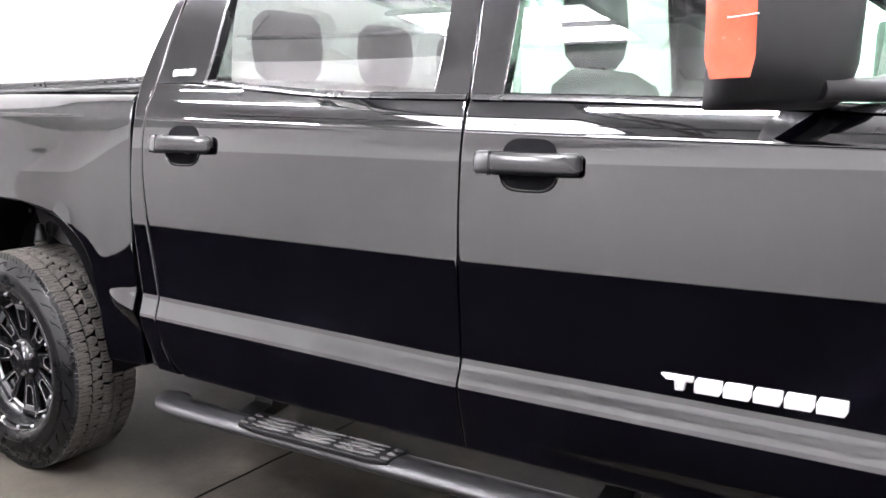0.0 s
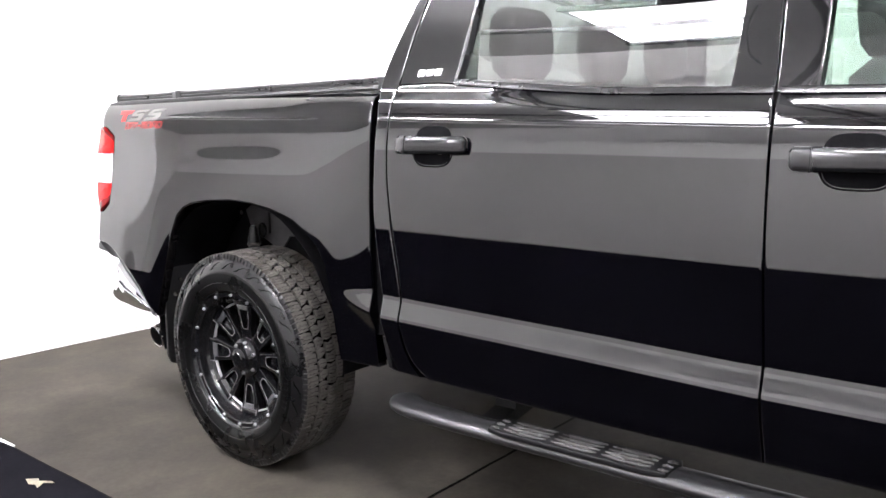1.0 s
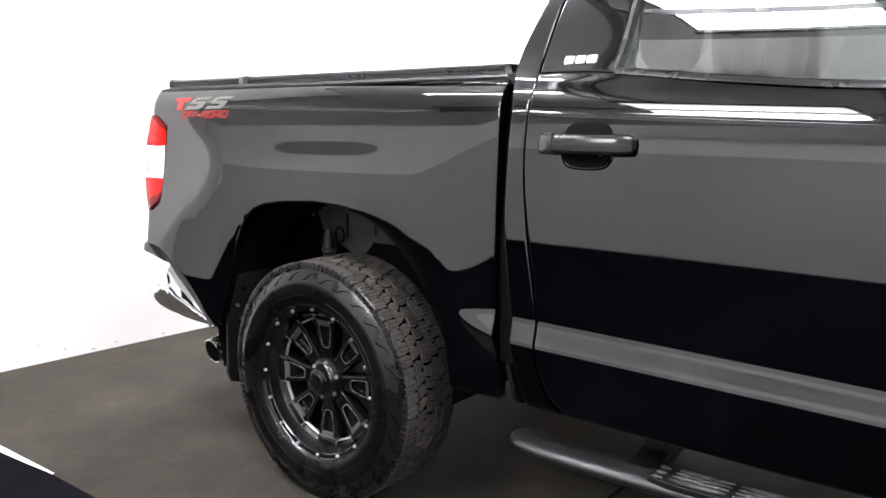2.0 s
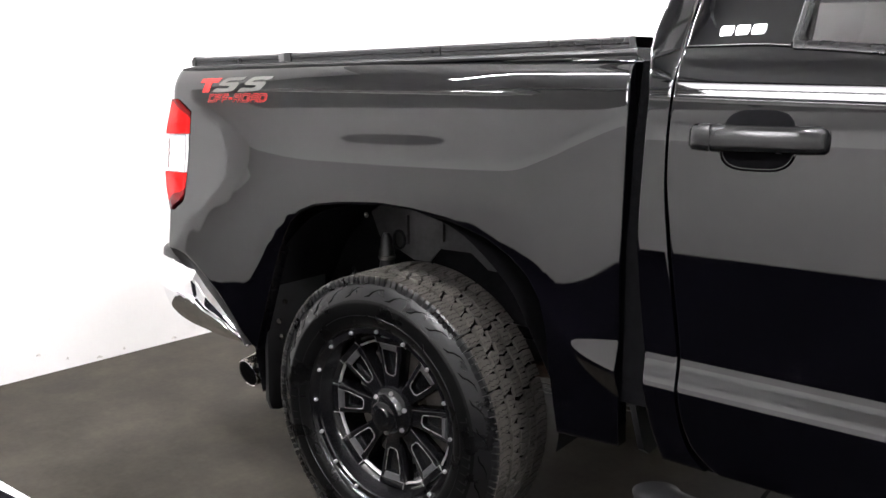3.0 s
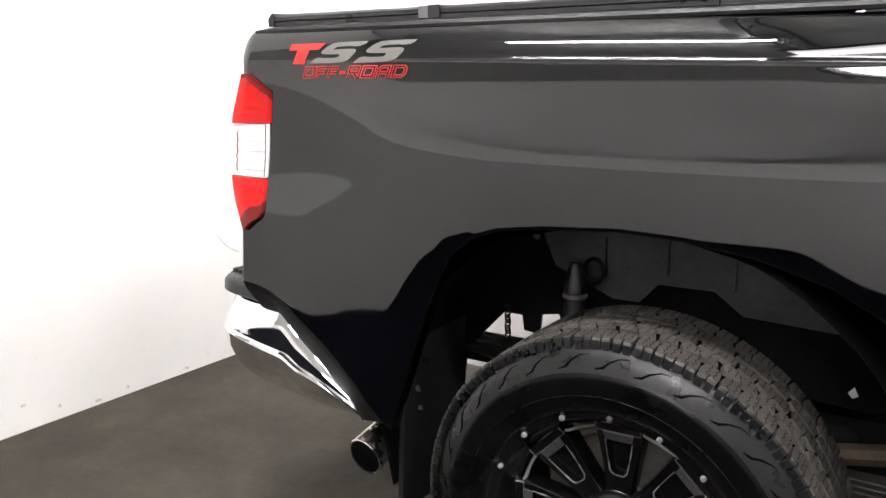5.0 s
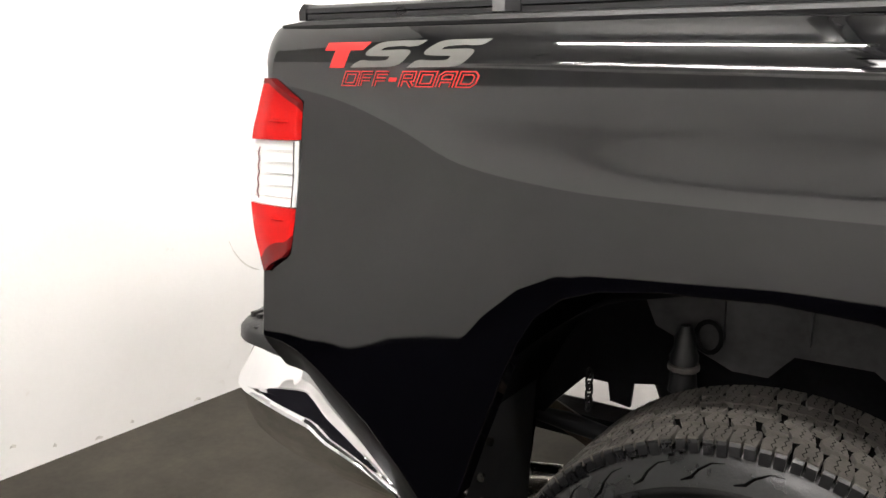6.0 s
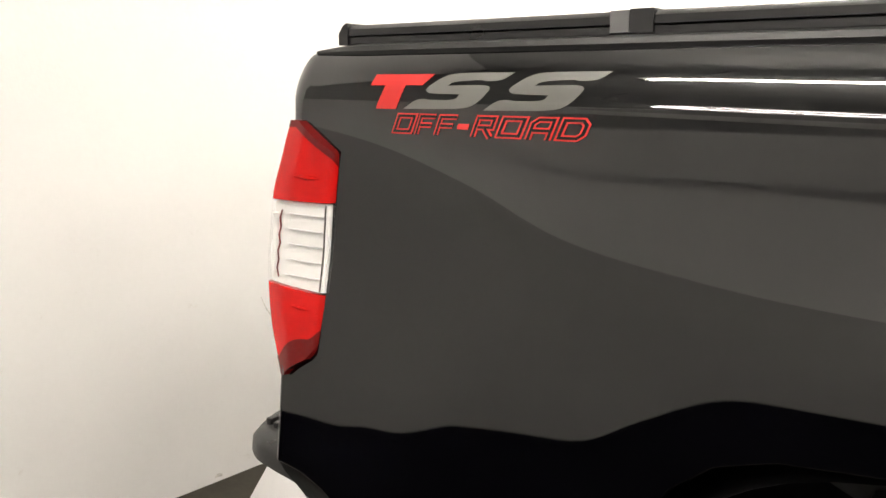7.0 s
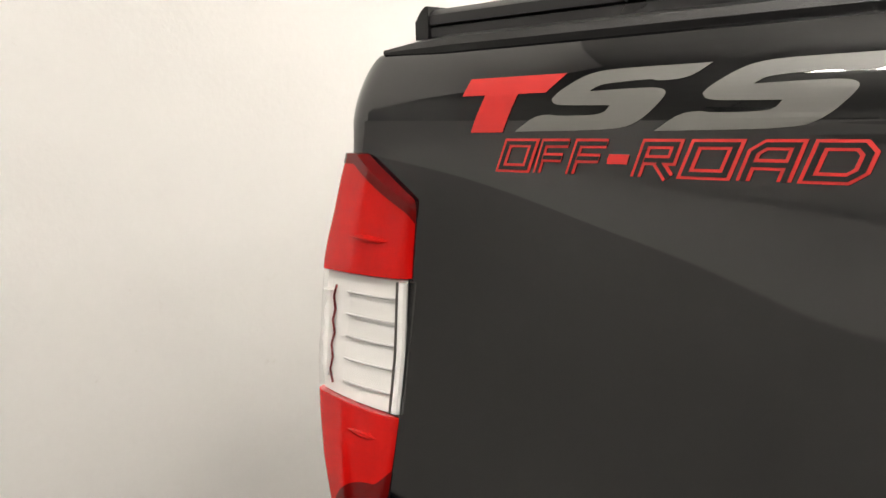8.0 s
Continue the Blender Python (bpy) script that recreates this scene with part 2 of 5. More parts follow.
slab("floor", (X_BACK - 0.2, Y_NEAR - 0.2, -0.15), (X_FRONT + 0.2, Y_FAR + 0.2, 0.0), FLOOR, "dark stained sealed concrete floor with faint gloss", category="floor")
# the rear wall stands a little askew
rear_x = line([(-0.9, -2.445), (Y_FAR + 0.2, -2.08)])


def upright_wall(name, points, z0, z1, thick, mat, label):
    """A wall along (x, y) points, thick to its back."""
    s = Shape()
    for d, flip in ((0.0, True), (1.0, False)):
        s.grid(np.array([[(x + thick[0] * d, y + thick[1] * d, z0), (x + thick[0] * d, y + thick[1] * d, z1)] for x, y in points]), flip=flip)
    return tagged(part(name, s, mat, smooth=60), label, "wall", kind="structure")


upright_wall("wall_rear", [(float(rear_x(y)), y) for y in np.linspace(-0.9, Y_FAR + 0.2, 12)], 0.0, Z_TOP, (-0.15, 0), WALL, "white painted wall with scuffs near the floor")
# the split at 2.2 m paints brighter light on the upper wall
near_line = [(x, Y_NEAR) for x in np.linspace(X_BACK - 0.1, X_FRONT + 0.1, 8)]
upright_wall("wall_near", near_line, 2.2, Z_TOP, (0, -0.2), WALL_BACK, "upper part of the painted hall wall, lightened for the light on it")
upright_wall("wall_near_base", near_line, 0.0, 2.2, (0, -0.2), WALL_LOW, "lower part of the painted hall wall, dimmed for weaker light")


def wall_mark(points, width, label):
    """A thin scuff on the rear wall along (y, z) points."""
    rows = []
    for k, (y, z) in enumerate(points):
        w = width * (0.3 + math.sin(math.pi * (k + 0.5) / len(points)))
        rows.append([(float(rear_x(y)) + 0.0015, y - w * 0.3, z - w), (float(rear_x(y)) + 0.0015, y + w * 0.3, z + w)])
    return tagged(part("wall_scuff", Shape().grid(np.array(rows), flip=True), SCUFF, smooth=0), label, "scuff mark", kind="structure")


wall_mark([(1.12, 0.626), (1.14, 0.58), (1.165, 0.545), (1.195, 0.515), (1.23, 0.492), (1.262, 0.48)], 0.003, "thin curved scratch on the white wall")
for y, z, d in ((0.19, 0.10, 0.02), (0.48, 0.016, 0.03), (0.62, 0.03, 0.015), (0.33, 0.05, 0.012), (0.9, 0.02, 0.03)):
    wall_mark([(y, z), (y + d * 0.4, z + 0.004), (y + d, z - 0.002)], 0.005, "small grey scuff low on the white wall")
slab("wall_far", (X_REAR, Y_FAR, 0), (X_FRONT, Y_FAR + 0.2, Z_TOP), WALL, "white painted wall beyond the truck")
slab("wall_return", (X_BACK, -0.9, 0), (float(rear_x(-0.9)) - 0.002, -0.75, Z_TOP), WALL, "white painted wall round the corner of the hall")
slab("wall_back", (X_BACK - 0.2, Y_NEAR, 0), (X_BACK, -0.75, Z_TOP), WALL_BACK, "pale painted wall at the hall's far end")
slab("wall_front", (X_FRONT, Y_NEAR, 0), (X_FRONT + 0.2, Y_FAR, Z_TOP), WALL_BACK, "pale painted end wall of the hall")
slab("ceiling", (X_BACK - 0.2, Y_NEAR - 0.2, Z_TOP), (X_FRONT + 0.2, Y_FAR + 0.2, Z_TOP + 0.15), CEILING, "pale sheet ceiling above steel trusses", category="ceiling")


def floor_joint(x0, y0, x1, y1):
    d = Vector((x1 - x0, y1 - y0, 0)).normalized()
    n = Vector((-d.y, d.x, 0)) * 0.0072
    rows = []
    for i in range(61):
        t = i / 60
        c = Vector((x0 + (x1 - x0) * t, y0 + (y1 - y0) * t, 0.004)) + n * 0.8 * noise.noise((t * 40, x0, 1))
        rows.append([tuple(c - n), tuple(c + n)])
    ob = part("floor_joint", Shape().grid(np.array(rows), flip=True), JOINT, smooth=0)
    return tagged(ob, "dark narrow joint in the concrete floor", "joint", kind="structure")


floor_joint(0.785, -0.45, 0.81, 4.1)

pale = Shape().box((-1.75, 1.62, 0.0005), (7.5, Y_FAR - 0.02, 0.002))
tagged(part("pale_floor_paint", pale, PALE, smooth=0), "pale painted floor beyond the truck", "floor paint", kind="structure")

# black coated strip of floor with a white edge line
strip = Shape()
rows = [[(x, Y_NEAR - 0.05, 0.003), (x, float(np.interp(x, (-2.4, -1.45, -0.95, 0.4, 3), (-0.54, -0.492, -0.462, -0.468, -0.48))) + 0.002 * noise.noise((x * 4, 3, 0)), 0.003)] for x in np.linspace(X_BACK, X_FRONT, 240)]
tagged(part("floor_coating", strip.grid(np.array(rows)), MAT_BLACK, smooth=0), "black coated floor beside the bare concrete", "floor coating", kind="structure")
chip = Shape()
chip.prism([(-0.07, -0.02), (-0.035, 0.012), (-0.01, 0.002), (0.03, 0.03), (0.052, 0.028), (0.02, 0.002), (0.045, -0.03), (0.01, -0.022), (-0.015, -0.035)], 0.0042, 0.0052, lambda u, v, w: (-0.47 + u, -0.56 + v, w))
tagged(part("paint_chip", chip, CHIP, smooth=0), "pale chipped spot in the black floor coating", "paint chip", kind="structure")
tape = Shape().grid(np.array([[(x, -0.56, 0.0015), (x, -0.449 + 0.001 * noise.noise((x * 9, 7, 0)), 0.0015)] for x in np.linspace(-2.37, -0.93, 40)]))
tagged(part("floor_line", tape, TAPE, smooth=0), "white line along the edge of the black floor strip", "floor line", kind="structure")


# ---- ceiling lights, glowing overhead door and trusses ----
def strip_light(x, y, z, length, tubes=2):
    root = thing("strip_light", "long white fluorescent strip light hanging under the trusses, seen or added as fill", "ceiling light", "strip lights")
    root.location = (x, y, z)
    w = 0.02 + 0.022 * tubes
    part("spine", Shape().box((-length / 2, -0.02 if tubes == 1 else -0.1, 0.03), (length / 2, 0.02 if tubes == 1 else 0.1, 0.07)), ENAMEL, root, smooth=0)
    for k in range(tubes):
        yy = (k - (tubes - 1) / 2) * 0.05
        part("lamp_tube", Shape().tube([(-length / 2 + 0.04, yy, 0), (length / 2 - 0.04, yy, 0)], 0.019, 10), TUBE, root)
    for xx in (-length / 2, length / 2 - 0.03):
        part("end_cap", Shape().box((xx, -w, -0.025), (xx + 0.03, w, 0.03)), TRUSS, root, smooth=0)
    for xx in (-length * 0.35, length * 0.35):
        part("hanger", Shape().tube([(xx, 0, 0.07), (xx, 0, Z_TOP - z)], 0.006, 6), TRUSS, root)
    return root


def glow_door(x, y, z, length, deep, rise):
    """A broad raised overhead door that hangs aslant, higher on the truck's side, with dark rails round it; emission
    stands for the light on it.
    """
    root = thing("glow_door", "broad white raised overhead door with dark rails, its lit face made to glow", "ceiling light")
    root.location = (x, y, z)
    h = length / 2
    sheet = lambda u, v, w: (u, v, rise * v / deep + w)  # noqa: E731
    part("diffuser", Shape().prism([(-h, 0.0), (h, 0.0), (h, deep), (-h, deep)], 0.0, 0.012, sheet), DOOR_GLOW, root, "white door sheet with its light put in as glow", smooth=0)
    part("housing", Shape().prism([(-h, 0.0), (h, 0.0), (h, deep), (-h, deep)], 0.014, 0.06, sheet), ENAMEL, root, smooth=0)
    for v in (-0.06, deep):
        part("rail", Shape().prism([(-h - 0.03, v), (h + 0.03, v), (h + 0.03, v + 0.06), (-h - 0.03, v + 0.06)], -0.04, 0.06, sheet), PLASTIC, root, smooth=0)
    for u in (-h - 0.03, h):
        part("end_rail", Shape().prism([(u, 0.002), (u + 0.03, 0.002), (u + 0.03, deep - 0.002), (u, deep - 0.002)], -0.01, 0.06, sheet), TRUSS, root, smooth=0)
    for u in (-h * 0.8, h * 0.8):
        for v in (0.08, deep - 0.08):
            part("hanger", Shape().tube([sheet(u, v, 0.06), (u, v, Z_TOP - z)], 0.006, 6), TRUSS, root)
    return root


# the three-tube light at x -5.5 is added, unseen, to brighten the rear hall
LIGHTS = [(-0.78, -1.0, 3.1, 1.2, 1), (1.98, -1.0, 3.1, 1.2, 1), (4.6, -1.2, 3.1, 1.2, 1), (-5.5, -1.6, 3.1, 1.2, 3), (-1.0, 2.8, 3.1, 1.2, 2), (1.6, 2.8, 3.1, 1.2, 2), (4.2, 2.8, 3.1, 1.2, 2)]
for spot in LIGHTS:
    strip_light(*spot)
glow_door(0.3, -3.25, 3.08, 1.3, 1.1, 0.12)


def truss(x):
    root = thing("roof_truss", "grey painted steel roof truss under the ceiling", "roof truss", "roof trusses")
    root.location = (x, 0, 0)
    for nm, z in (("top_chord", Z_TOP - 0.06), ("bottom_chord", Z_TOP - 0.4)):
        part(nm, Shape().box((-0.03, -3.9, z - 0.03), (0.03, Y_FAR - 0.01, z + 0.03)), TRUSS, root, smooth=0)
    y, up = -3.8, True
    while y < Y_FAR - 0.7:
        a, b = (Z_TOP - 0.37, Z_TOP - 0.09) if up else (Z_TOP - 0.09, Z_TOP - 0.37)
        part("web_bar", Shape().tube([(0, y, a), (0, y + 0.5, b)], 0.014, 8), TRUSS, root)
        y, up = y + 0.5, not up
    return root


def joist(y, z):
    """A long double-angle joist that crosses below the raised door."""
    root = thing("steel_joist", "pale steel joist of two thin angles below the trusses", "joist")
    root.location = (0, y, z)
    for v in (-0.05, 0.042):
        part("angle_bar", Shape().prism([(v, -0.03), (v + 0.008, -0.03), (v + 0.008, 0.022), (v, 0.022)], -2.3, 2.6, lambda a, b, c: (c, a, b)), TRUSS, root, smooth=0)
    for x in (-2.2, -0.3, 1.3, 2.5):
        part("hanger", Shape().tube([(x, 0, 0.02), (x, 0, Z_TOP - z)], 0.006, 6), TRUSS, root)
    return root


for x in (-0.32, 1.3, 3.3, 5.4):
    truss(x)
joist(-2.66, 3.085)


# ---- the pickup truck: x forwards from the rear axle, y into the truck from the near rim, z up ----
truck = thing("pickup_truck", "gloss black four-door pickup truck with off-road decal and black wheels", "pickup truck")

# the bed side's lean (metres inwards for each metre up) at a few lengths x, as (height, lean)
LOW_LEAN = {
    -1.00: ((0.45, -0.05), (0.66, 0.0), (0.73, 0.11), (0.80, 0.15), (0.887, 0.21), (0.925, 0.236), (0.97, 0.242), (1.02, 0.232), (1.06, 0.20), (1.12, 0.14), (1.2, 0.08), (1.3, 0.03)),
    -0.85: ((0.45, -0.05), (0.66, 0.0), (0.73, 0.11), (0.80, 0.14), (0.887, 0.20), (0.925, 0.232), (0.97, 0.246), (1.02, 0.24), (1.06, 0.21), (1.12, 0.15), (1.2, 0.08), (1.3, 0.03)),
    -0.75: ((0.45, -0.05), (0.66, 0.0), (0.73, 0.11), (0.80, 0.14), (0.887, 0.172), (0.93, 0.21), (0.97, 0.245), (1.02, 0.24), (1.06, 0.215), (1.12, 0.155), (1.2, 0.08), (1.3, 0.03)),
    -0.63: ((0.45, -0.05), (0.64, 0.0), (0.715, 0.10), (0.85, 0.124), (0.93, 0.15), (0.975, 0.185), (1.02, 0.215), (1.06, 0.21), (1.12, 0.16), (1.2, 0.09), (1.3, 0.07)),
    -0.45: ((0.45, 0.05), (0.72, 0.09), (0.90, 0.10), (0.98, 0.135), (1.02, 0.16), (1.06, 0.165), (1.12, 0.145), (1.3, 0.14)),
    -0.30: ((0.45, 0.0), (0.95, 0.0), (1.016, 0.045), (1.05, 0.078), (1.117, 0.15), (1.3, 0.17)),
    0.00: ((0.45, 0.0), (0.95, -0.02), (1.01, 0.004), (1.035, 0.032), (1.062, 0.065), (1.117, 0.155), (1.3, 0.17)),
    0.30: ((0.45, 0.0), (0.95, -0.02), (1.01, 0.004), (1.035, 0.032), (1.062, 0.065), (1.117, 0.155), (1.3, 0.17)),
    0.42: ((0.45, 0.0), (0.90, 0.0), (0.945, 0.025), (1.0, 0.06), (1.12, 0.15), (1.3, 0.16)),
    0.56: ((0.45, -0.06), (0.80, -0.02), (0.885, 0.05), (0.95, 0.085), (1.1, 0.12), (1.3, 0.13)),
    0.64: ((0.45, -0.06), (0.80, -0.03), (0.90, 0.03), (0.93, 0.037), (1.0, 0.065), (1.1, 0.10), (1.3, 0.125)),
    0.72: ((0.45, -0.06), (0.85, -0.03), (0.953, 0.012), (1.0, 0.035), (1.1, 0.08), (1.3, 0.12)),
}
crease = line([(-1.1, 1.335), (-0.4, 1.328), (0.75, 1.300), (0.87, 1.294), (1.2, 1.280), (2.2, 1.242), (3.1, 1.212)])
belt = curve([(0.70, 1.398), (0.95, 1.396), (1.06, 1.388), (1.25, 1.368), (1.54, 1.343), (1.9, 1.328), (2.2, 1.317), (2.5, 1.302), (2.85, 1.28), (3.1, 1.262)])
rail = line([(-1.1, 1.400), (0.8, 1.392)])
rake = line([(0.0, 0.0), (0.8, 0.0), (1.9, 0.026), (3.1, 0.03)])
crease_depth = line([(-1.1, 0.094), (-0.95, 0.0925), (-0.62, 0.0865), (-0.33, 0.084), (0.0, 0.081), (0.40, 0.0752), (0.58, 0.071), (0.72, 0.068)])
# the shoulder over the wheel flare: its foot, how softly it begins, and its lean
shoulder_foot = curve([(-1.1, 1.300), (-0.85, 1.272), (-0.63, 1.212), (-0.53, 1.178), (-0.40, 1.152), (-0.25, 1.138), (0.10, 1.134), (0.42, 1.135), (0.48, 1.155), (0.56, 1.192), (0.62, 1.222), (0.72, 1.268)])
shoulder_soft = line([(-1.0, 0.05), (-0.6, 0.045), (-0.4, 0.03), (-0.2, 0.02), (0.45, 0.016), (0.72, 0.03)])
shoulder_lean = curve([(1.10, 0.235), (1.15, 0.238), (1.20, 0.236), (1.235, 0.225), (1.265, 0.235), (1.30, 0.248), (1.34, 0.25)])
arch = line([(-1.03, 0.805), (-0.955, 0.803), (-0.90, 0.800), (-0.855, 0.790), (-0.80, 0.766), (-0.735, 0.728), (-0.678, 0.690), (-0.60, 0.620), (-0.54, 0.552), (-0.523, 0.524), (-0.512, 0.515), (-0.50, 0.56), (-0.455, 0.70), (-0.41, 0.825), (-0.385, 0.885), (-0.355, 0.935), (-0.31, 0.972), (-0.25, 0.993),
             (-0.15, 1.006), (0, 1.014), (0.12, 1.008), (0.24, 0.990), (0.36, 0.955), (0.43, 0.918), (0.48, 0.875), (0.515, 0.82), (0.532, 0.75), (0.545, 0.62), (0.56, 0.497), (0.76, 0.488)])
cab_profile = curve([(0.40, 0.034), (0.50, 0.014), (0.62, 0.0060), (0.757, 0.0045), (0.88, 0.0035), (0.95, 0.0022), (0.975, 0.0020), (1.02, 0.0030), (1.08, 0.0055), (1.13, 0.0087), (1.17, 0.0125), (1.22, 0.0182), (1.25, 0.0236), (1.27, 0.0280), (1.29, 0.0332), (1.34, 0.0475), (1.45, 0.078)])
moulding_fall = line([(0.8, 0.0), (1.5, 0.003), (2.0, 0.008), (3.1, 0.016)])
cab_start = line([(0.40, 0.83), (0.58, 0.797), (0.75, 0.770), (0.90, 0.747), (1.02, 0.737), (1.20, 0.739), (1.36, 0.728), (1.42, 0.722)])
moulding = curve([(0.45, 0.0), (0.55, 0.006), (0.62, 0.0165), (0.655, 0.0225), (0.678, 0.0246), (0.686, 0.0238), (0.692, 0.0220), (0.742, 0.0020), (0.748, 0.0005), (0.755, 0.0), (0.80, 0.0)])
GX, GZ = np.linspace(-1.12, 0.86, 397), np.linspace(0.40, 1.42, 511)


def blur(q, n, axis):
    """A running mean over 2 n + 1 steps."""
    pad = [(n, n) if k == axis else (0, 0) for k in range(2)]
    q = np.cumsum(np.pad(q, pad, mode="edge"), axis=axis)
    q = np.insert(q, 0, 0.0, axis=axis)
    m = q.shape[axis]
    return (np.take(q, np.arange(2 * n + 1, m), axis=axis) - np.take(q, np.arange(0, m - 2 * n - 1), axis=axis)) / (2 * n + 1)


def bed_depths():
    """The bed side's depth on a grid of lengths and heights, from its lean, with the lip round the wheel opening."""
    at = sorted(LOW_LEAN)
    low = np.stack([np.interp(GZ, *zip(*LOW_LEAN[x])) for x in at])
    low = np.stack([np.interp(GX, at, low[:, k]) for k in range(len(GZ))], 1)
    foot, soft = shoulder_foot(GX)[:, None], shoulder_soft(GX)[:, None]
    k = np.clip((GZ[None] - foot + soft) / (2 * soft), 0, 1)
    top = shoulder_lean(GZ)[None] * np.interp(GX, (-1.0, -0.8, -0.5), (0.6, 0.75, 1.0))[:, None] + 0.045 * np.exp(-((GX[:, None] - 0.03) / 0.28) ** 4 - ((GZ[None] - 1.186) / 0.030) ** 2)
    top = top + 0.035 * np.clip((GX[:, None] - 0.28) / 0.15, 0, 1) * np.clip((GZ[None] - 1.272) / 0.02, 0, 1)
    lean = low + (np.maximum(top, low) - low) * k * k * (3 - 2 * k)
    lean = blur(blur(blur(blur(lean, 4, 0), 4, 0), 2, 1), 2, 1)
    zc, yc = crease(GX), crease_depth(GX)
    total = np.concatenate([np.zeros((len(GX), 1)), np.cumsum(0.5 * (lean[:, 1:] + lean[:, :-1]) * np.diff(GZ)[None], 1)], 1)
    ref = np.array([np.interp(c, GZ, row) for c, row in zip(zc, total)])
    y = yc[:, None] - (ref[:, None] - total)
    ax = np.concatenate([np.linspace(-0.52, -0.28, 200), np.linspace(0.36, 0.57, 200)])
    az = arch(ax)
    far = np.full(y.shape, 9.0)
    for a, b in zip(ax, az):
        far = np.minimum(far, np.hypot(GX[:, None] - a, GZ[None] - b))
    much = np.interp(GX, (-0.62, -0.47, -0.40, -0.30, 0.40, 0.50, 0.60), (1.5, 1.5, 0.7, 0.0, 0.0, 0.2, 0.2))[:, None]
    width = np.interp(GX, (-0.45, -0.35), (0.085, 0.06))[:, None]
    lip = np.maximum(width - far, 0) ** 2 / (2 * 0.22)
    # the side moulding runs out to a point on the bed
    run = np.clip((GX - 0.595) / 0.115, 0, 1)[:, None] ** 0.6
    mid = 0.735 - 0.018 * run
    tip = 0.024 * run * np.interp((GZ[None] - mid) / (0.035 * run + 0.004), (-2.6, -1.0, -0.85, 0.8, 1.1), (0.0, 1.0, 0.98, 0.04, 0.0))
    return blur(y + much * lip - tip, 1, 0)


BED = bed_depths()


def cubic(a):
    """The four weights of a smooth cubic between knots."""
    return (1 - a) ** 3 / 6, (3 * a ** 3 - 6 * a * a + 4) / 6, (-3 * a ** 3 + 3 * a * a + 3 * a + 1) / 6, a ** 3 / 6


def bed_skin(x, z):
    u = np.clip((x - GX[0]) / (GX[1] - GX[0]), 1, len(GX) - 3)
    v = np.clip((z - GZ[0]) / (GZ[1] - GZ[0]), 1, len(GZ) - 3)
    i, j = u.astype(int), v.astype(int)
    y = 0.0
    for p, wx in enumerate(cubic(u - i)):
        for q, wz in enumerate(cubic(v - j)):
            y = y + BED[i + p - 1, j + q - 1] * wx * wz
    return y


def cab_skin(x, z):
    zz = z + rake(x)
    return cab_profile(np.clip(zz, 0.40, 1.45)) - moulding(np.clip(zz + moulding_fall(x), 0.45, 0.80)) - 0.0022 * np.clip((x - 0.8) / 2.3, 0, 1)


def skin(x, z):
    """The depth y of the truck's painted side at the length x and the height z."""
    x, z = np.broadcast_arrays(np.asarray(x, float), np.asarray(z, float))
    k = x > cab_start(z)
    zc = crease(x)
    up = np.maximum(z - zc, 0)
    zb = z - up
    bed = hermite(up, (0, 0.012, 0.022, 0.033, 0.045, 0.058, 0.068, 0.076), (0, 0.0035, 0.0073, 0.0129, 0.0202, 0.0297, 0.0392, 0.0512))
    front = hermite(up, (0, 0.015, 0.03, 0.045, 0.058, 0.068, 0.076), (0, 0.0043, 0.0093, 0.0158, 0.0246, 0.0360, 0.0512))
    w = np.clip((x - 0.20) / 0.22, 0, 1)
    bed = bed + (front - bed) * w * w * (3 - 2 * w)
    cab = hermite(up, (0, 0.02, 0.04, 0.06, 0.09, 0.3, 0.6), (0, 0.0056, 0.0127, 0.0236, 0.0410, 0.1130, 0.2180))
    y = np.where(k, cab_skin(x, zb) + cab, bed_skin(x, zb) + bed)
    # the tail corner, rounder below the lamp
    r = np.interp(z, (0.72, 0.86), (0.10, 0.05))
    d = np.clip((-1.015 + r - x) / r, 0, 1)
    bead = 0.0014 * np.exp(-((z - zc) / 0.0032) ** 2) * np.clip((x + 0.62) / 0.25, 0, 1) * np.where(k, 1.0, np.clip((0.48 - x) / 0.14, 0, 1))
    return y - bead + r * (1 - np.sqrt(1 - d * d))


def spread(n, edge=(0.0, 0.001, 0.0025, 0.0045, 0.0075), length=1.0):
    """Steps from 0 to 1 with close ones at both ends, for the rounded edges of a panel."""
    e = [d / length for d in edge]
    return np.array(e + list(np.linspace(e[-1], 1 - e[-1], n)[1:-1]) + [1 - d for d in e[::-1]])


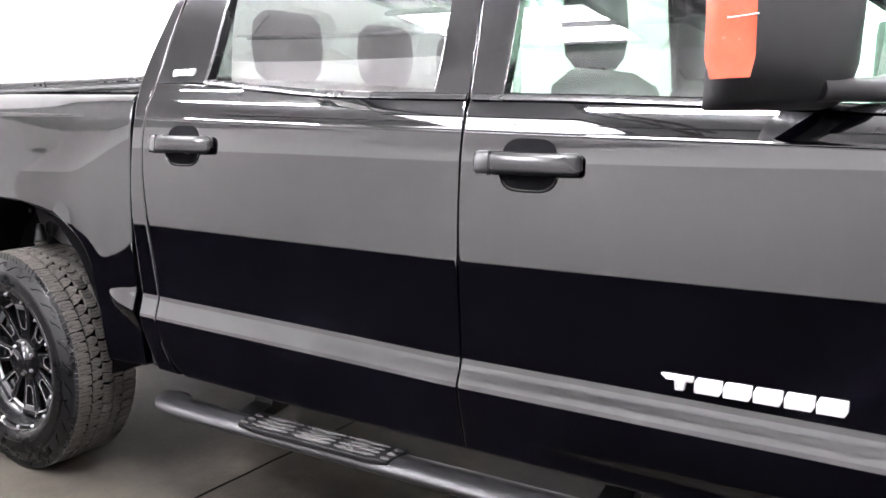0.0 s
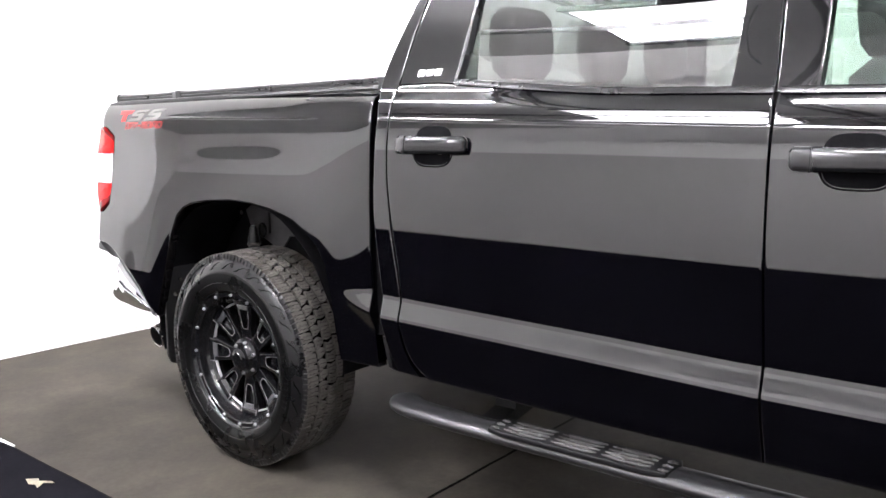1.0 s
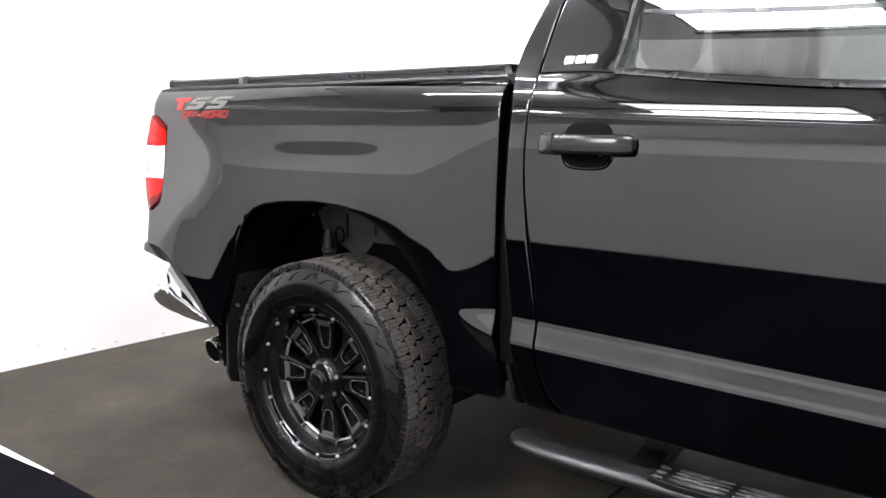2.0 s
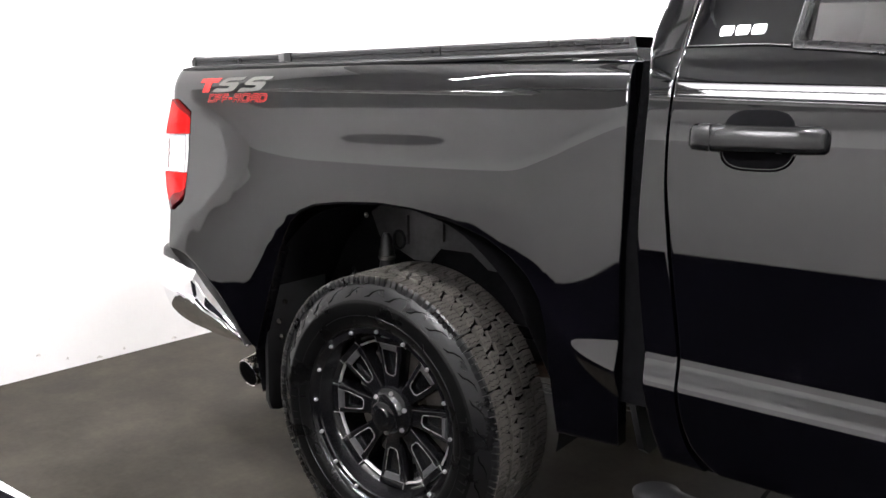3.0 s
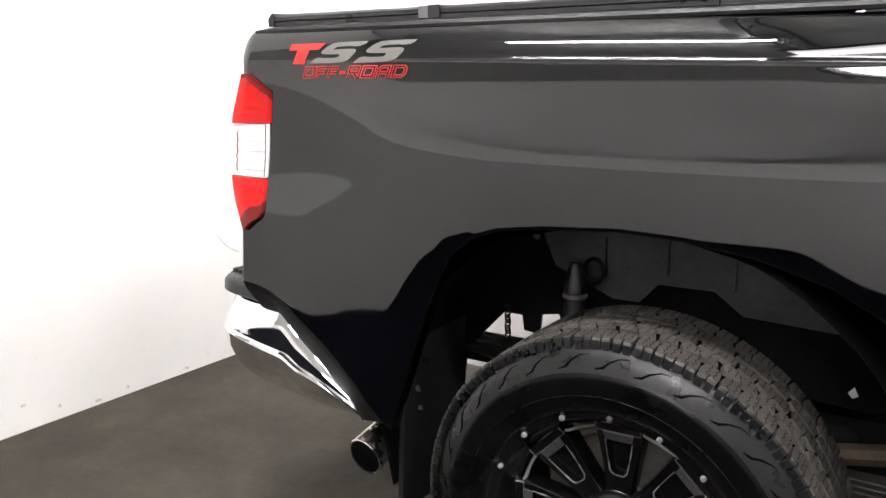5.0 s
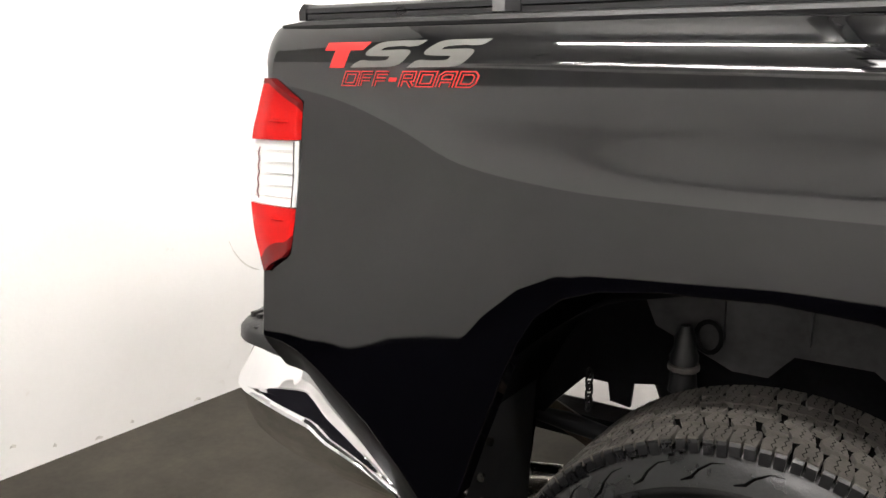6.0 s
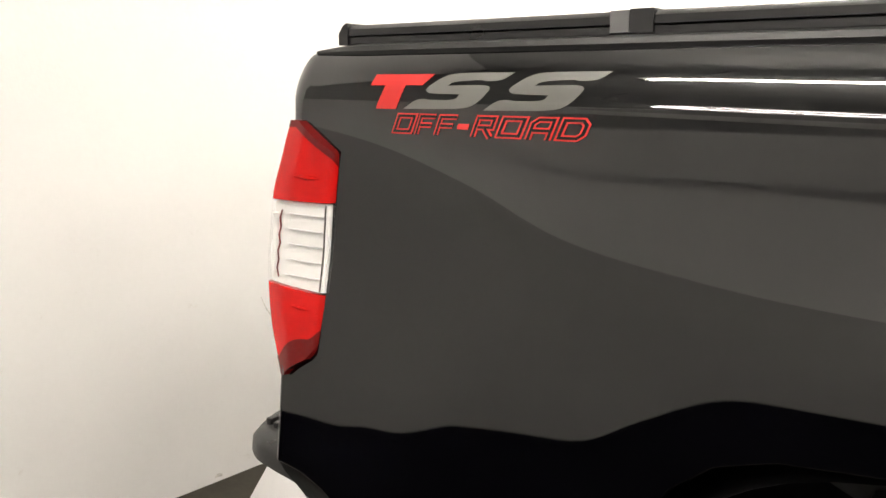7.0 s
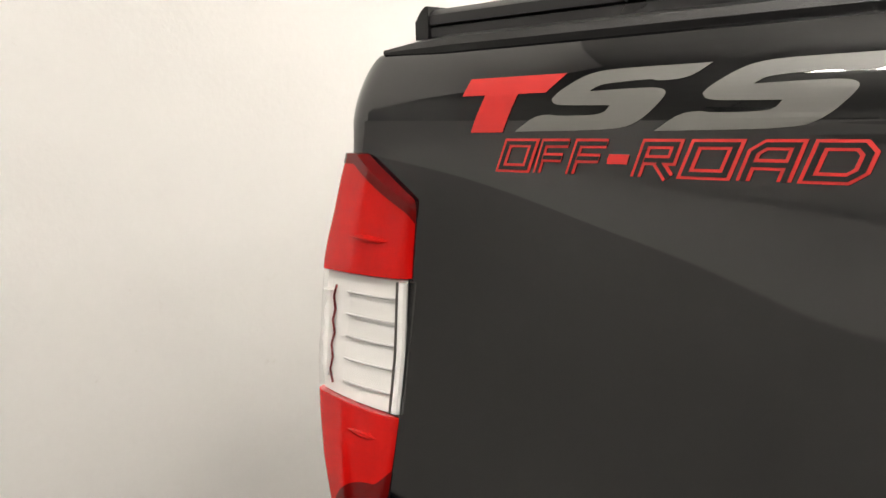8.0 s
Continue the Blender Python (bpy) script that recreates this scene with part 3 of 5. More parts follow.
def panel(left, right, levels, steps, nx=40, x_steps=None, deep=0.03, roll=0.0045, offset=0.0, fn=None):
    """A pressed panel on the truck's side between two upright edges (of z) and the levels (of x), rounded in at its rim."""
    fn = fn or skin
    mid_z = 0.5 * (float(levels[0](1.4)) + float(levels[-1](1.4)))
    u = spread(nx, length=max(0.03, float(right(mid_z) - left(mid_z)))) if x_steps is None else x_steps
    mid = lambda k: float(levels[k](0.5 * (left(levels[k](0.8)) + right(levels[k](0.8)))))  # noqa: E731
    zs, xs = [], []
    for k in range(len(levels) - 1):
        last = k == len(levels) - 2
        t = np.linspace(0, 1, steps[k] + 1)
        if k == 0:
            e = np.array([0, 0.001, 0.0025, 0.0045, 0.0075]) / max(0.03, mid(1) - mid(0))
            t = np.r_[e, e[-1] + (t[1:] * (1 - e[-1]))]
        if last:
            e = np.array([0, 0.001, 0.0025, 0.0045, 0.0075]) / max(0.03, mid(k + 1) - mid(k))
            if k == 0:
                t = np.r_[t[t < 1 - e[-1] - 1e-4], 1 - e[::-1]]
            else:
                t = np.r_[t[:-1] * (1 - e[-1]), 1 - e[::-1]]
        for v in t if last else t[:-1]:
            z0 = mid(k) * (1 - v) + mid(k + 1) * v
            x = left(z0) + (right(z0) - left(z0)) * u
            z = levels[k](x) * (1 - v) + levels[k + 1](x) * v
            xs.append(x)
            zs.append(z)
    xs, zs = np.array(xs), np.array(zs)
    y = fn(xs, zs) + offset
    pts = np.stack([xs, y, zs], -1)
    gap = lambda a, b: np.linalg.norm(a - b, axis=-1)  # noqa: E731
    near = np.minimum.reduce([gap(pts, pts[:, :1]), gap(pts, pts[:, -1:]), gap(pts, pts[:1]), gap(pts, pts[-1:])])
    q = np.clip(1 - near / roll, 0, 1)
    pts[..., 1] += roll * (1 - np.sqrt(1 - q * q))
    s = Shape().grid(pts)
    rim = np.concatenate([pts[0], pts[1:, -1], pts[-1, -2::-1], pts[-2:0:-1, 0]])
    back = rim + (0, deep, 0)
    s.grid(np.stack([rim, back], 1), loop_u=True, flip=True)
    return s


def both(name, shape, mat, parent=truck, label="", smooth=40):
    a = part(name, shape, mat, parent, label, smooth)
    b = part(name, shape.mirrored(), mat, parent, label, smooth)
    return a, b


# cargo bed side with the wheel opening
bed_front = curve([(0.45, 0.795), (0.58, 0.785), (0.73, 0.755), (0.85, 0.727), (1.01, 0.710), (1.24, 0.712), (1.36, 0.702), (1.41, 0.698)])
bed_rear = curve([(0.40, -0.955), (0.80, -0.954), (0.92, -0.955), (1.00, -0.954), (1.06, -0.957), (1.10, -0.966), (1.16, -0.985), (1.25, -0.985), (1.30, -0.988), (1.325, -0.998), (1.35, -1.004), (1.385, -0.992), (1.41, -0.965)])
stops = np.r_[np.linspace(-0.99, -0.56, 60), np.linspace(-0.56, -0.24, 52)[1:], np.linspace(-0.24, 0.36, 70)[1:], np.linspace(0.36, 0.57, 46)[1:], np.linspace(0.57, 0.70, 22)[1:]]
stops = np.r_[0, 0.0006, 0.0015, 0.0028, 0.0045, (stops + 1.0) / 1.71, 0.9955, 0.9972, 0.9985, 0.9994, 1]
flare = lambda x: np.minimum(arch(x) + 0.05, crease(x) - 0.04)  # noqa: E731
bed_levels = [arch, flare, lambda x: crease(x) - 0.010, lambda x: crease(x) - 0.005, crease, lambda x: crease(x) + 0.004, lambda x: crease(x) + 0.009, rail]
bed_shape = panel(bed_rear, bed_front, bed_levels, (14, 110, 2, 6, 6, 2, 14), x_steps=stops, deep=0.035, roll=0.0055)
both("bed_side", bed_shape, PAINT)

# cab: the strip behind the rear door, then the two doors
cab_rear = curve([(0.44, 0.875), (0.50, 0.838), (0.58, 0.810), (0.75, 0.787), (0.90, 0.770), (1.02, 0.763), (1.20, 0.766), (1.29, 0.765), (1.36, 0.754), (1.40, 0.745), (1.62, 0.818), (1.86, 0.905)])
door_rear = curve([(0.44, 1.06), (0.48, 0.985), (0.51, 0.930), (0.55, 0.895), (0.62, 0.876), (0.75, 0.864), (0.95, 0.838), (1.15, 0.818), (1.29, 0.816), (1.40, 0.822), (1.62, 0.866), (1.84, 0.945)])
b_seam = curve([(0.44, 1.972), (0.7, 1.966), (1.0, 1.960), (1.29, 1.960), (1.34, 1.955), (1.6, 1.945), (1.9, 1.93)])
door_front = curve([(0.44, 3.02), (0.7, 3.04), (1.0, 3.05), (1.34, 3.04), (1.6, 2.95), (1.9, 2.6)])
sill = line([(0.8, 0.51), (1.0, 0.503), (1.5, 0.49), (2.2, 0.485), (3.2, 0.475)])
GAP = 0.0015
shift = lambda f, d: (lambda q: f(q) + d)  # noqa: E731
low, shoulder, low2, shoulder2 = shift(crease, -0.004), shift(crease, 0.004), shift(crease, -0.009), shift(crease, 0.009)
stripe_top, stripe_low = line([(0.8, 0.752), (2.0, 0.718), (3.1, 0.709)]), line([(0.8, 0.683), (2.0, 0.647), (3.1, 0.639)])
stripe_edge = shift(stripe_top, 0.008)
cab_levels = [sill, stripe_low, stripe_top, stripe_edge, low2, low, crease, shoulder, shoulder2, belt]
cab_steps = (16, 14, 6, 30, 2, 5, 5, 2, 10)
both("cab_corner", panel(cab_rear, shift(door_rear, -GAP), [sill, stripe_low, stripe_top, stripe_edge, low2, low, crease, shoulder, shoulder2, belt, lambda x: 1.86 + 0 * x], (16, 14, 6, 30, 2, 5, 5, 2, 8, 14), nx=8, roll=0.004), PAINT)
rear_door, rear_door_far = both("rear_door", panel(shift(door_rear, GAP), shift(b_seam, -GAP), cab_levels, cab_steps, nx=44), PAINT)
front_door, front_door_far = both("front_door", panel(shift(b_seam, GAP), shift(door_front, -GAP), cab_levels, cab_steps, nx=44), PAINT)

# window frames above the belt line
head = line([(0.8, 1.80), (1.2, 1.838), (1.9, 1.845), (2.4, 1.80), (2.7, 1.68), (2.95, 1.47), (3.1, 1.36)])
win_rear = curve([(1.30, 1.035), (1.40, 1.036), (1.45, 1.044), (1.62, 1.064), (1.86, 1.12)])
frame_top = shift(head, 0.045)
both("door_pillar_panel", panel(shift(door_rear, GAP), win_rear, [belt, frame_top], (18,), nx=14, roll=0.004), PAINT, rear_door)
both("window_post", panel(lambda z: 1.852 + 0.03 * (np.asarray(z) - 1.34), shift(b_seam, -GAP), [belt, frame_top], (14,), nx=8, roll=0.004), PAINT, rear_door)
both("window_post", panel(shift(b_seam, GAP), lambda z: 2.046 + 0.02 * (np.asarray(z) - 1.34), [belt, frame_top], (14,), nx=8, roll=0.004), PAINT, front_door)
both("window_header", panel(lambda z: 1.10 + 0 * np.asarray(z), lambda z: 1.94 + 0 * np.asarray(z), [head, frame_top], (5,), nx=30, roll=0.004), PAINT, rear_door)
both("window_header", panel(lambda z: 1.95 + 0 * np.asarray(z), lambda z: 3.04 + 0 * np.asarray(z), [head, frame_top], (5,), nx=40, roll=0.004), PAINT, front_door)
both("window_seal", panel(shift(win_rear, -0.001), shift(win_rear, 0.011), [shift(belt, 0.008), head], (18,), nx=4, roll=0.003, offset=-0.003), SATIN, rear_door)


glass_bow = curve([(0.0, 0.0), (0.02, 0.0025), (0.08, 0.0110), (0.14, 0.0207), (0.20, 0.0320), (0.27, 0.0492), (0.35, 0.0745), (0.60, 0.1620)])


def pane(x0, x1):
    def at(x, z):
        # set back at the belt, upright there and bowed in towards the roof
        up = z - belt(x) + 0.02
        return skin(x, belt(x) + 0.33) + 0.009 - 0.0745 + glass_bow(np.maximum(up, 0))

    return panel(x0, x1, [shift(belt, -0.02), shift(head, 0.015)], (16,), nx=30, roll=0.0001, deep=0.004, fn=at)


for nm, door, a, b, mat, tag in (("window_pane", rear_door, win_rear, lambda z: 1.855 + 0 * np.asarray(z), GLASS, "dark tinted window glass"),
                                 ("window_pane", front_door, lambda z: 2.044 + 0 * np.asarray(z), lambda z: 3.0 + 0 * np.asarray(z), GLASS_FRONT, "green tinted window glass")):
    for ob in both(nm, pane(a, b), mat, door, tag):
        ob.visible_shadow = False


def strip_along(x0, x1, fz, w, proud, n=60):
    """A raised strip that runs along the side at the height fz."""
    rows = []
    for x in np.linspace(x0, x1, n):
        z = float(fz(x))
        ya, yb = float(skin(x, z - w)), float(skin(x, z + w))
        rows.append([(x, ya + 0.004, z - w), (x, ya - proud * 0.7, z - w * 0.8), (x, (ya + yb) / 2 - proud, z), (x, yb - proud * 0.7, z + w * 0.8), (x, yb + 0.004, z + w)])
    s = Shape().grid(np.array(rows), flip=True)
    s.f += [tuple(range(5))[::-1], tuple(len(rows) * 5 - 5 + i for i in range(5))]
    return s


both("belt_moulding", strip_along(1.04, 1.952, shift(belt, 0.006), 0.009, 0.006), SATIN, rear_door)
both("belt_moulding", strip_along(1.968, 3.02, shift(belt, 0.006), 0.009, 0.006), SATIN, front_door)
both("sill_panel", Shape().grid(np.array([[(x, 0.028, sill(x) + 0.012), (x, 0.045, sill(x) - 0.012), (x, 0.10, sill(x) - 0.03), (x, 0.25, sill(x) - 0.035)] for x in np.linspace(0.88, 3.05, 40)]), flip=True), FELT, truck)
both("inner_door_wall", Shape().box((0.80, 0.115, 0.47), (3.05, 0.135, 1.30)), PLASTIC, truck)


# door handles
def door_handle(x0, z0, door, drop):
    m = lambda u, v, w: (x0 + u, float(skin(x0 + u, z0 + v)) + w, z0 + v + drop * u)  # noqa: E731
    cup = [(0.133 + 0.070 * math.copysign(abs(math.cos(a)) ** 0.55, math.cos(a)), -0.002 + 0.057 * math.copysign(abs(math.sin(a)) ** 0.7, math.sin(a))) for a in np.linspace(0, 2 * math.pi, 32, endpoint=False)]
    part("handle_cup", Shape().prism(cup, -0.002, 0.02, m), FELT, door, "dark recessed cup behind the handle", bevel=0.003)
    rim = Shape().tube([m(u, v, -0.002) for u, v in [(0.133 + 0.073 * math.copysign(abs(math.cos(a)) ** 0.55, math.cos(a)), -0.002 + 0.060 * math.copysign(abs(math.sin(a)) ** 0.7, math.sin(a))) for a in np.linspace(math.pi * 1.08, math.pi * 1.92, 24)]], 0.0022, 6)
    part("handle_cup_rim", rim, PAINT, door)
    rows = []
    for u, h, d in ((0.0, 0.012, 0.006), (0.003, 0.020, 0.018), (0.012, 0.026, 0.026), (0.06, 0.027, 0.034), (0.135, 0.026, 0.038), (0.21, 0.026, 0.034), (0.252, 0.025, 0.026), (0.261, 0.019, 0.018), (0.264, 0.011, 0.006)):
        ring = []
        for a in np.linspace(0, 2 * math.pi, 16, endpoint=False):
            c, s = math.cos(a), math.sin(a)
            ring.append(m(u, math.copysign(abs(s) ** 0.6, s) * h, -d * (0.5 - 0.5 * math.copysign(abs(c) ** 0.6, c)) - 0.002))
        rows.append(ring)
    grip = Shape().grid(np.array(rows), loop_v=True)
    part("door_handle", grip, SATIN, door, "smooth black pull handle")
    groove = Shape().prism([(0.049, -0.027), (0.0505, -0.027), (0.0505, 0.027), (0.049, 0.027)], -0.0355, -0.01, m)
    part("handle_joint", groove, CHASSIS, door, smooth=0)


door_handle(0.868, 1.218, rear_door, -0.01)
door_handle(2.006, 1.184, front_door, -0.02)


# letters and badges
def wrap(x, z, lift):
    return (x, float(skin(x, z)) - lift, z)


def ribbon(points, width, origin, size, slant, lift, closed=False, ends=(0.0, 0.0)):
    """A flat stroke of a letter along points (in letter units), laid on the truck's side."""
    pts = [np.array(q, float) for q in points]
    n = len(pts)
    left, right = [], []
    for i in range(n):
        a = pts[(i - 1) % n] if (closed or i) else None
        b = pts[(i + 1) % n] if (closed or i < n - 1) else None
        d1 = (pts[i] - a) / np.linalg.norm(pts[i] - a) if a is not None else None
        d2 = (b - pts[i]) / np.linalg.norm(b - pts[i]) if b is not None else None
        d1, d2 = d1 if d1 is not None else d2, d2 if d2 is not None else d1
        nn = np.array([-(d1 + d2)[1], (d1 + d2)[0]])
        nn /= np.linalg.norm(nn)
        k = width / 2 / max(0.5, float(nn @ np.array([-d1[1], d1[0]])))
        left.append(pts[i] + nn * k)
        right.append(pts[i] - nn * k)
    if not closed:
        left[-1], right[-1] = left[-1] + np.array([ends[1], 0]), right[-1]
        right[0] = right[0] + np.array([ends[0], 0])
    s = Shape()
    for i in range(n if closed else n - 1):
        j = (i + 1) % n
        rows = []
        for t in np.linspace(0, 1, 7):
            l, r = left[i] * (1 - t) + left[j] * t, right[i] * (1 - t) + right[j] * t
            row = []
            for w in np.linspace(0, 1, 4):
                q = l * (1 - w) + r * w
                row.append(wrap(origin[0] + (q[0] + slant * q[1]) * size[0], origin[1] + q[1] * size[1], lift))
            rows.append(row)
        s.grid(np.array(rows))
    return s


decal = new("decal")
decal.parent = truck
decal["label"] = "red and grey lettered vinyl decal"
T0, TS = (-0.833, 1.322), (0.0455, 0.0455)
lift = 0.0006
part("letter_t", ribbon([(0.0 - 0.30, 0.84), (1.72, 0.84)], 0.32, T0, TS, 0.33, lift, ends=(0.0, 0.25)), DECAL_RED, decal, smooth=0)
part("letter_t_stem", ribbon([(0.70, 0.80), (0.70, 0.0)], 0.80, T0, TS, 0.33, lift + 0.0003), DECAL_RED, decal, smooth=0)
S_FORM = [(0.164, 0.046), (0.078, 0.046), (0.058, 0.042), (0.037, 0.030), (0.033, 0.025), (0.037, 0.020), (0.089, 0.019), (0.083, 0.012), (0.040, 0.012), (0.034, 0.0135), (0.018, 0.012), (0.0, 0.0),
          (0.100, 0.001), (0.118, 0.008), (0.134, 0.024), (0.133, 0.029), (0.122, 0.031), (0.068, 0.030), (0.076, 0.035), (0.120, 0.037), (0.124, 0.035), (0.149, 0.036)]


def flat_letter(outline, x0, z0, up):
    """A flat letter of one outline, cut across so that it follows the truck's side."""
    bm = bmesh.new()
    bm.faces.new([bm.verts.new((x0 + u, 0, z0 + v)) for u, v in outline])
    for z in np.arange(z0 + 0.002, z0 + 0.05, 0.003):
        bmesh.ops.bisect_plane(bm, geom=bm.verts[:] + bm.edges[:] + bm.faces[:], plane_co=(0, 0, z), plane_no=(0, 0, 1))
    for x in np.arange(x0 + 0.01, x0 + 0.17, 0.02):
        bmesh.ops.bisect_plane(bm, geom=bm.verts[:] + bm.edges[:] + bm.faces[:], plane_co=(x, 0, 0), plane_no=(1, 0, 0))
    bmesh.ops.triangulate(bm, faces=bm.faces[:])
    s = Shape()
    bm.verts.index_update()
    s.add([wrap(v.co.x, v.co.z, up) for v in bm.verts], [tuple(v.index for v in f.verts) for f in bm.faces])
    bm.free()
    return s


def softened(outline, least=0.45):
    """An outline with its blunt corners cut twice into arcs; sharp tips stay."""
    for _ in range(2):
        q, n = [], len(outline)
        for i, b in enumerate(outline):
            a, c = outline[i - 1], outline[(i + 1) % n]
            d1, d2 = Vector((b[0] - a[0], b[1] - a[1])), Vector((c[0] - b[0], c[1] - b[1]))
            if d1.angle(d2) > 1.25:
                q.append(b)
            else:
                q += [(b[0] - d1.x * least / 2, b[1] - d1.y * least / 2), (b[0] + d2.x * least / 2, b[1] + d2.y * least / 2)]
        outline = q
    return outline


for x in (-0.770, -0.641):
    part("letter_s", flat_letter(softened(S_FORM), x, 1.3225, lift), DECAL_GREY, decal, smooth=0)

GLYPHS = {
    "O": ([[(0.12, 0.12), (0.88, 0.12), (0.88, 0.88), (0.12, 0.88)]], True),
    "F": ([[(0.12, 0.0), (0.12, 0.88), (0.95, 0.88)], [(0.2, 0.46), (0.85, 0.46)]], False),
    "-": ([[(0.0, 0.45), (0.85, 0.45)]], False),
    "R": ([[(0.12, 0.0), (0.12, 0.88), (0.86, 0.88), (0.86, 0.45), (0.2, 0.45)], [(0.55, 0.4), (0.92, 0.0)]], False),
    "A": ([[(0.12, 0.0), (0.12, 0.7), (0.3, 0.88), (0.88, 0.88), (0.88, 0.0)], [(0.18, 0.4), (0.82, 0.4)]], False),
    "D": ([[(0.12, 0.12), (0.74, 0.12), (0.9, 0.3), (0.9, 0.7), (0.74, 0.88), (0.12, 0.88)]], True),
}
x = -0.786
for ch, w in zip("OFF-ROAD", (0.041, 0.033, 0.036, 0.024, 0.038, 0.044, 0.041, 0.044)):
    strokes, closed = GLYPHS[ch]
    red, dark = Shape(), Shape()
    for st in strokes:
        for k, (shape, width, up) in enumerate(((red, 0.27, lift), (dark, 0.12, lift + 0.0005))):
            r = ribbon(st, width, (x, 1.2905), (w * 0.86, 0.0262), 0.22, up, closed)
            shape.add(r.v, r.f)
    letter = part("letter_" + ("dash" if ch == "-" else ch.lower()), red, DECAL_RED, decal, smooth=0)
    part("letter_fill", dark, DECAL_BLACK if ch != "-" else DECAL_RED, letter, smooth=0)
    x += w * 0.975

# chrome badge bars on the doors, of the size of their lettering
for k in range(6):
    x = 2.466 + 0.057 * k
    sh = Shape().prism([(0.0, 0.0), (0.049, 0.0), (0.055, 0.012), (0.055, 0.032), (0.006, 0.032), (0.0, 0.02)] if k else [(0.018, 0.0), (0.036, 0.0), (0.04, 0.02), (0.055, 0.02), (0.055, 0.032), (-0.012, 0.032), (0.0, 0.02), (0.016, 0.02)],
                       -0.008, 0.004, lambda u, v, w, x=x: (x + u, float(skin(x + u, 0.745)) + w, 0.728 + v))
    part("badge_bar", sh, BADGE, front_door, "chrome badge bar", bevel=0.002)
for k in range(3):
    x = 0.891 + 0.032 * k
    sh = Shape().prism([(0.0, 0.0), (0.024, 0.0), (0.029, 0.008), (0.029, 0.021), (0.004, 0.021), (0.0, 0.013)], -0.005, 0.003,
                       lambda u, v, w, x=x: (x + u, float(skin(x + u, 1.428)) + w + 0.0025 * (v - 0.01) / 0.01, 1.417 + v))
    part("badge_bar", sh, BADGE, rear_door, "chrome badge bar", bevel=0.0015)


# ---- bed rail, tonneau cover, tailgate ----
xs = np.linspace(-0.972, 0.70, 40)
cap = Shape()
rows = []
for x in xs:
    z, y = float(rail(x)), float(skin(min(max(x, -0.93), 0.69), rail(x)))
    k = float(np.interp(x, (-0.972, -0.90), (0.35, 1.0)))
    rows.append([(x, y - 0.004 * k, z - 0.004 * k), (x, y - 0.006 * k, z + 0.002 * k), (x, y - 0.003 * k, z + 0.009 * k), (x, y + 0.004, z + 0.012 * k), (x, y + 0.075, z + 0.013), (x, y + 0.08, z - 0.03)])
cap.grid(np.array(rows), flip=True)
cap.f += [tuple(range(6))[::-1], tuple(len(rows) * 6 - 6 + i for i in range(6))]
both("bed_rail_cap", cap, PLASTIC)
both("bed_inner_wall", Shape().box((-0.95, 0.185, 1.05), (0.70, 0.20, 1.395)), CHASSIS)
part("bed_floor", Shape().box((-0.97, 0.20, 1.05), (0.72, WIDE - 0.20, 1.07)), CHASSIS, truck, smooth=0)
part("bed_front_wall", Shape().box((0.67, 0.19, 0.60), (0.69, WIDE - 0.19, 1.38)), PAINT, truck, smooth=0)

cover = new("tonneau_cover")
cover.parent = truck
cover["label"] = "black folding vinyl bed cover with rails"
Y0 = 0.150


def cover_rail(x0, x1, hinge=False):
    rows = []
    for x in np.linspace(x0, x1, 24):
        z = float(rail(x)) + 0.010
        d = 0.003 if hinge else 0.0
        rows.append([(x, Y0 + 0.004, z), (x, Y0 - d, z + 0.004), (x, Y0 - d, z + 0.012), (x, Y0 + 0.003 - d, z + 0.0135), (x, Y0 - 0.002 - d, z + 0.015), (x, Y0 - 0.002 - d, z + 0.024), (x, Y0 + 0.006 - d, z + 0.030), (x, Y0 + 0.03, z + 0.031), (x, Y0 + 0.04, z)])
    s = Shape().grid(np.array(rows), flip=True)
    s.f += [tuple(range(9))[::-1], tuple(len(rows) * 9 - 9 + i for i in range(9))]
    return s


for a, b, hinge in ((-0.928, -0.507, 0), (-0.470, 0.036, 0), (0.036, 0.125, 1), (0.127, 0.665, 0)):
    both("cover_rail" if not hinge else "hinge_block", cover_rail(a, b, bool(hinge)), COVERRAIL, cover)
both("rail_clip", Shape().box((-0.506, Y0 - 0.004, 1.413), (-0.482, Y0 + 0.03, 1.438)), CLIP, cover, "grey plastic rail clip")
both("hinge_block", Shape().box((-0.481, Y0 - 0.005, 1.412), (-0.452, Y0 + 0.03, 1.439)), COVERRAIL, cover)
for u in (0.062, 0.10):
    both("screw", Shape().lathe([(0.0, -0.007), (0.005, -0.006), (0.006, 0.0)], 10, (u, Y0, 1.42)), CHASSIS, cover)
both("end_cap", Shape().prism([(-0.936, 0.0), (-0.926, 0.0), (-0.926, 0.031), (-0.930, 0.031), (-0.936, 0.027), (-0.944, 0.017), (-0.944, 0.0)], Y0 - 0.004, Y0 + 0.045, lambda u, v, w: (u, w, 1.411 + v)), SATIN, cover)
for a, b in ((-0.93, -0.49), (-0.485, 0.08), (0.084, 0.66)):
    s = Shape().grid(np.array([[(x, y, float(rail(x)) + 0.040 + 0.006 * math.sin(math.pi * (y - 0.16) / (WIDE - 0.32)) ** 0.5) for y in np.linspace(0.175, WIDE - 0.175, 24)] for x in (a, a + 0.004, (a + b) / 2, b - 0.004, b)]))
    part("cover_panel", s, VINYL, cover)

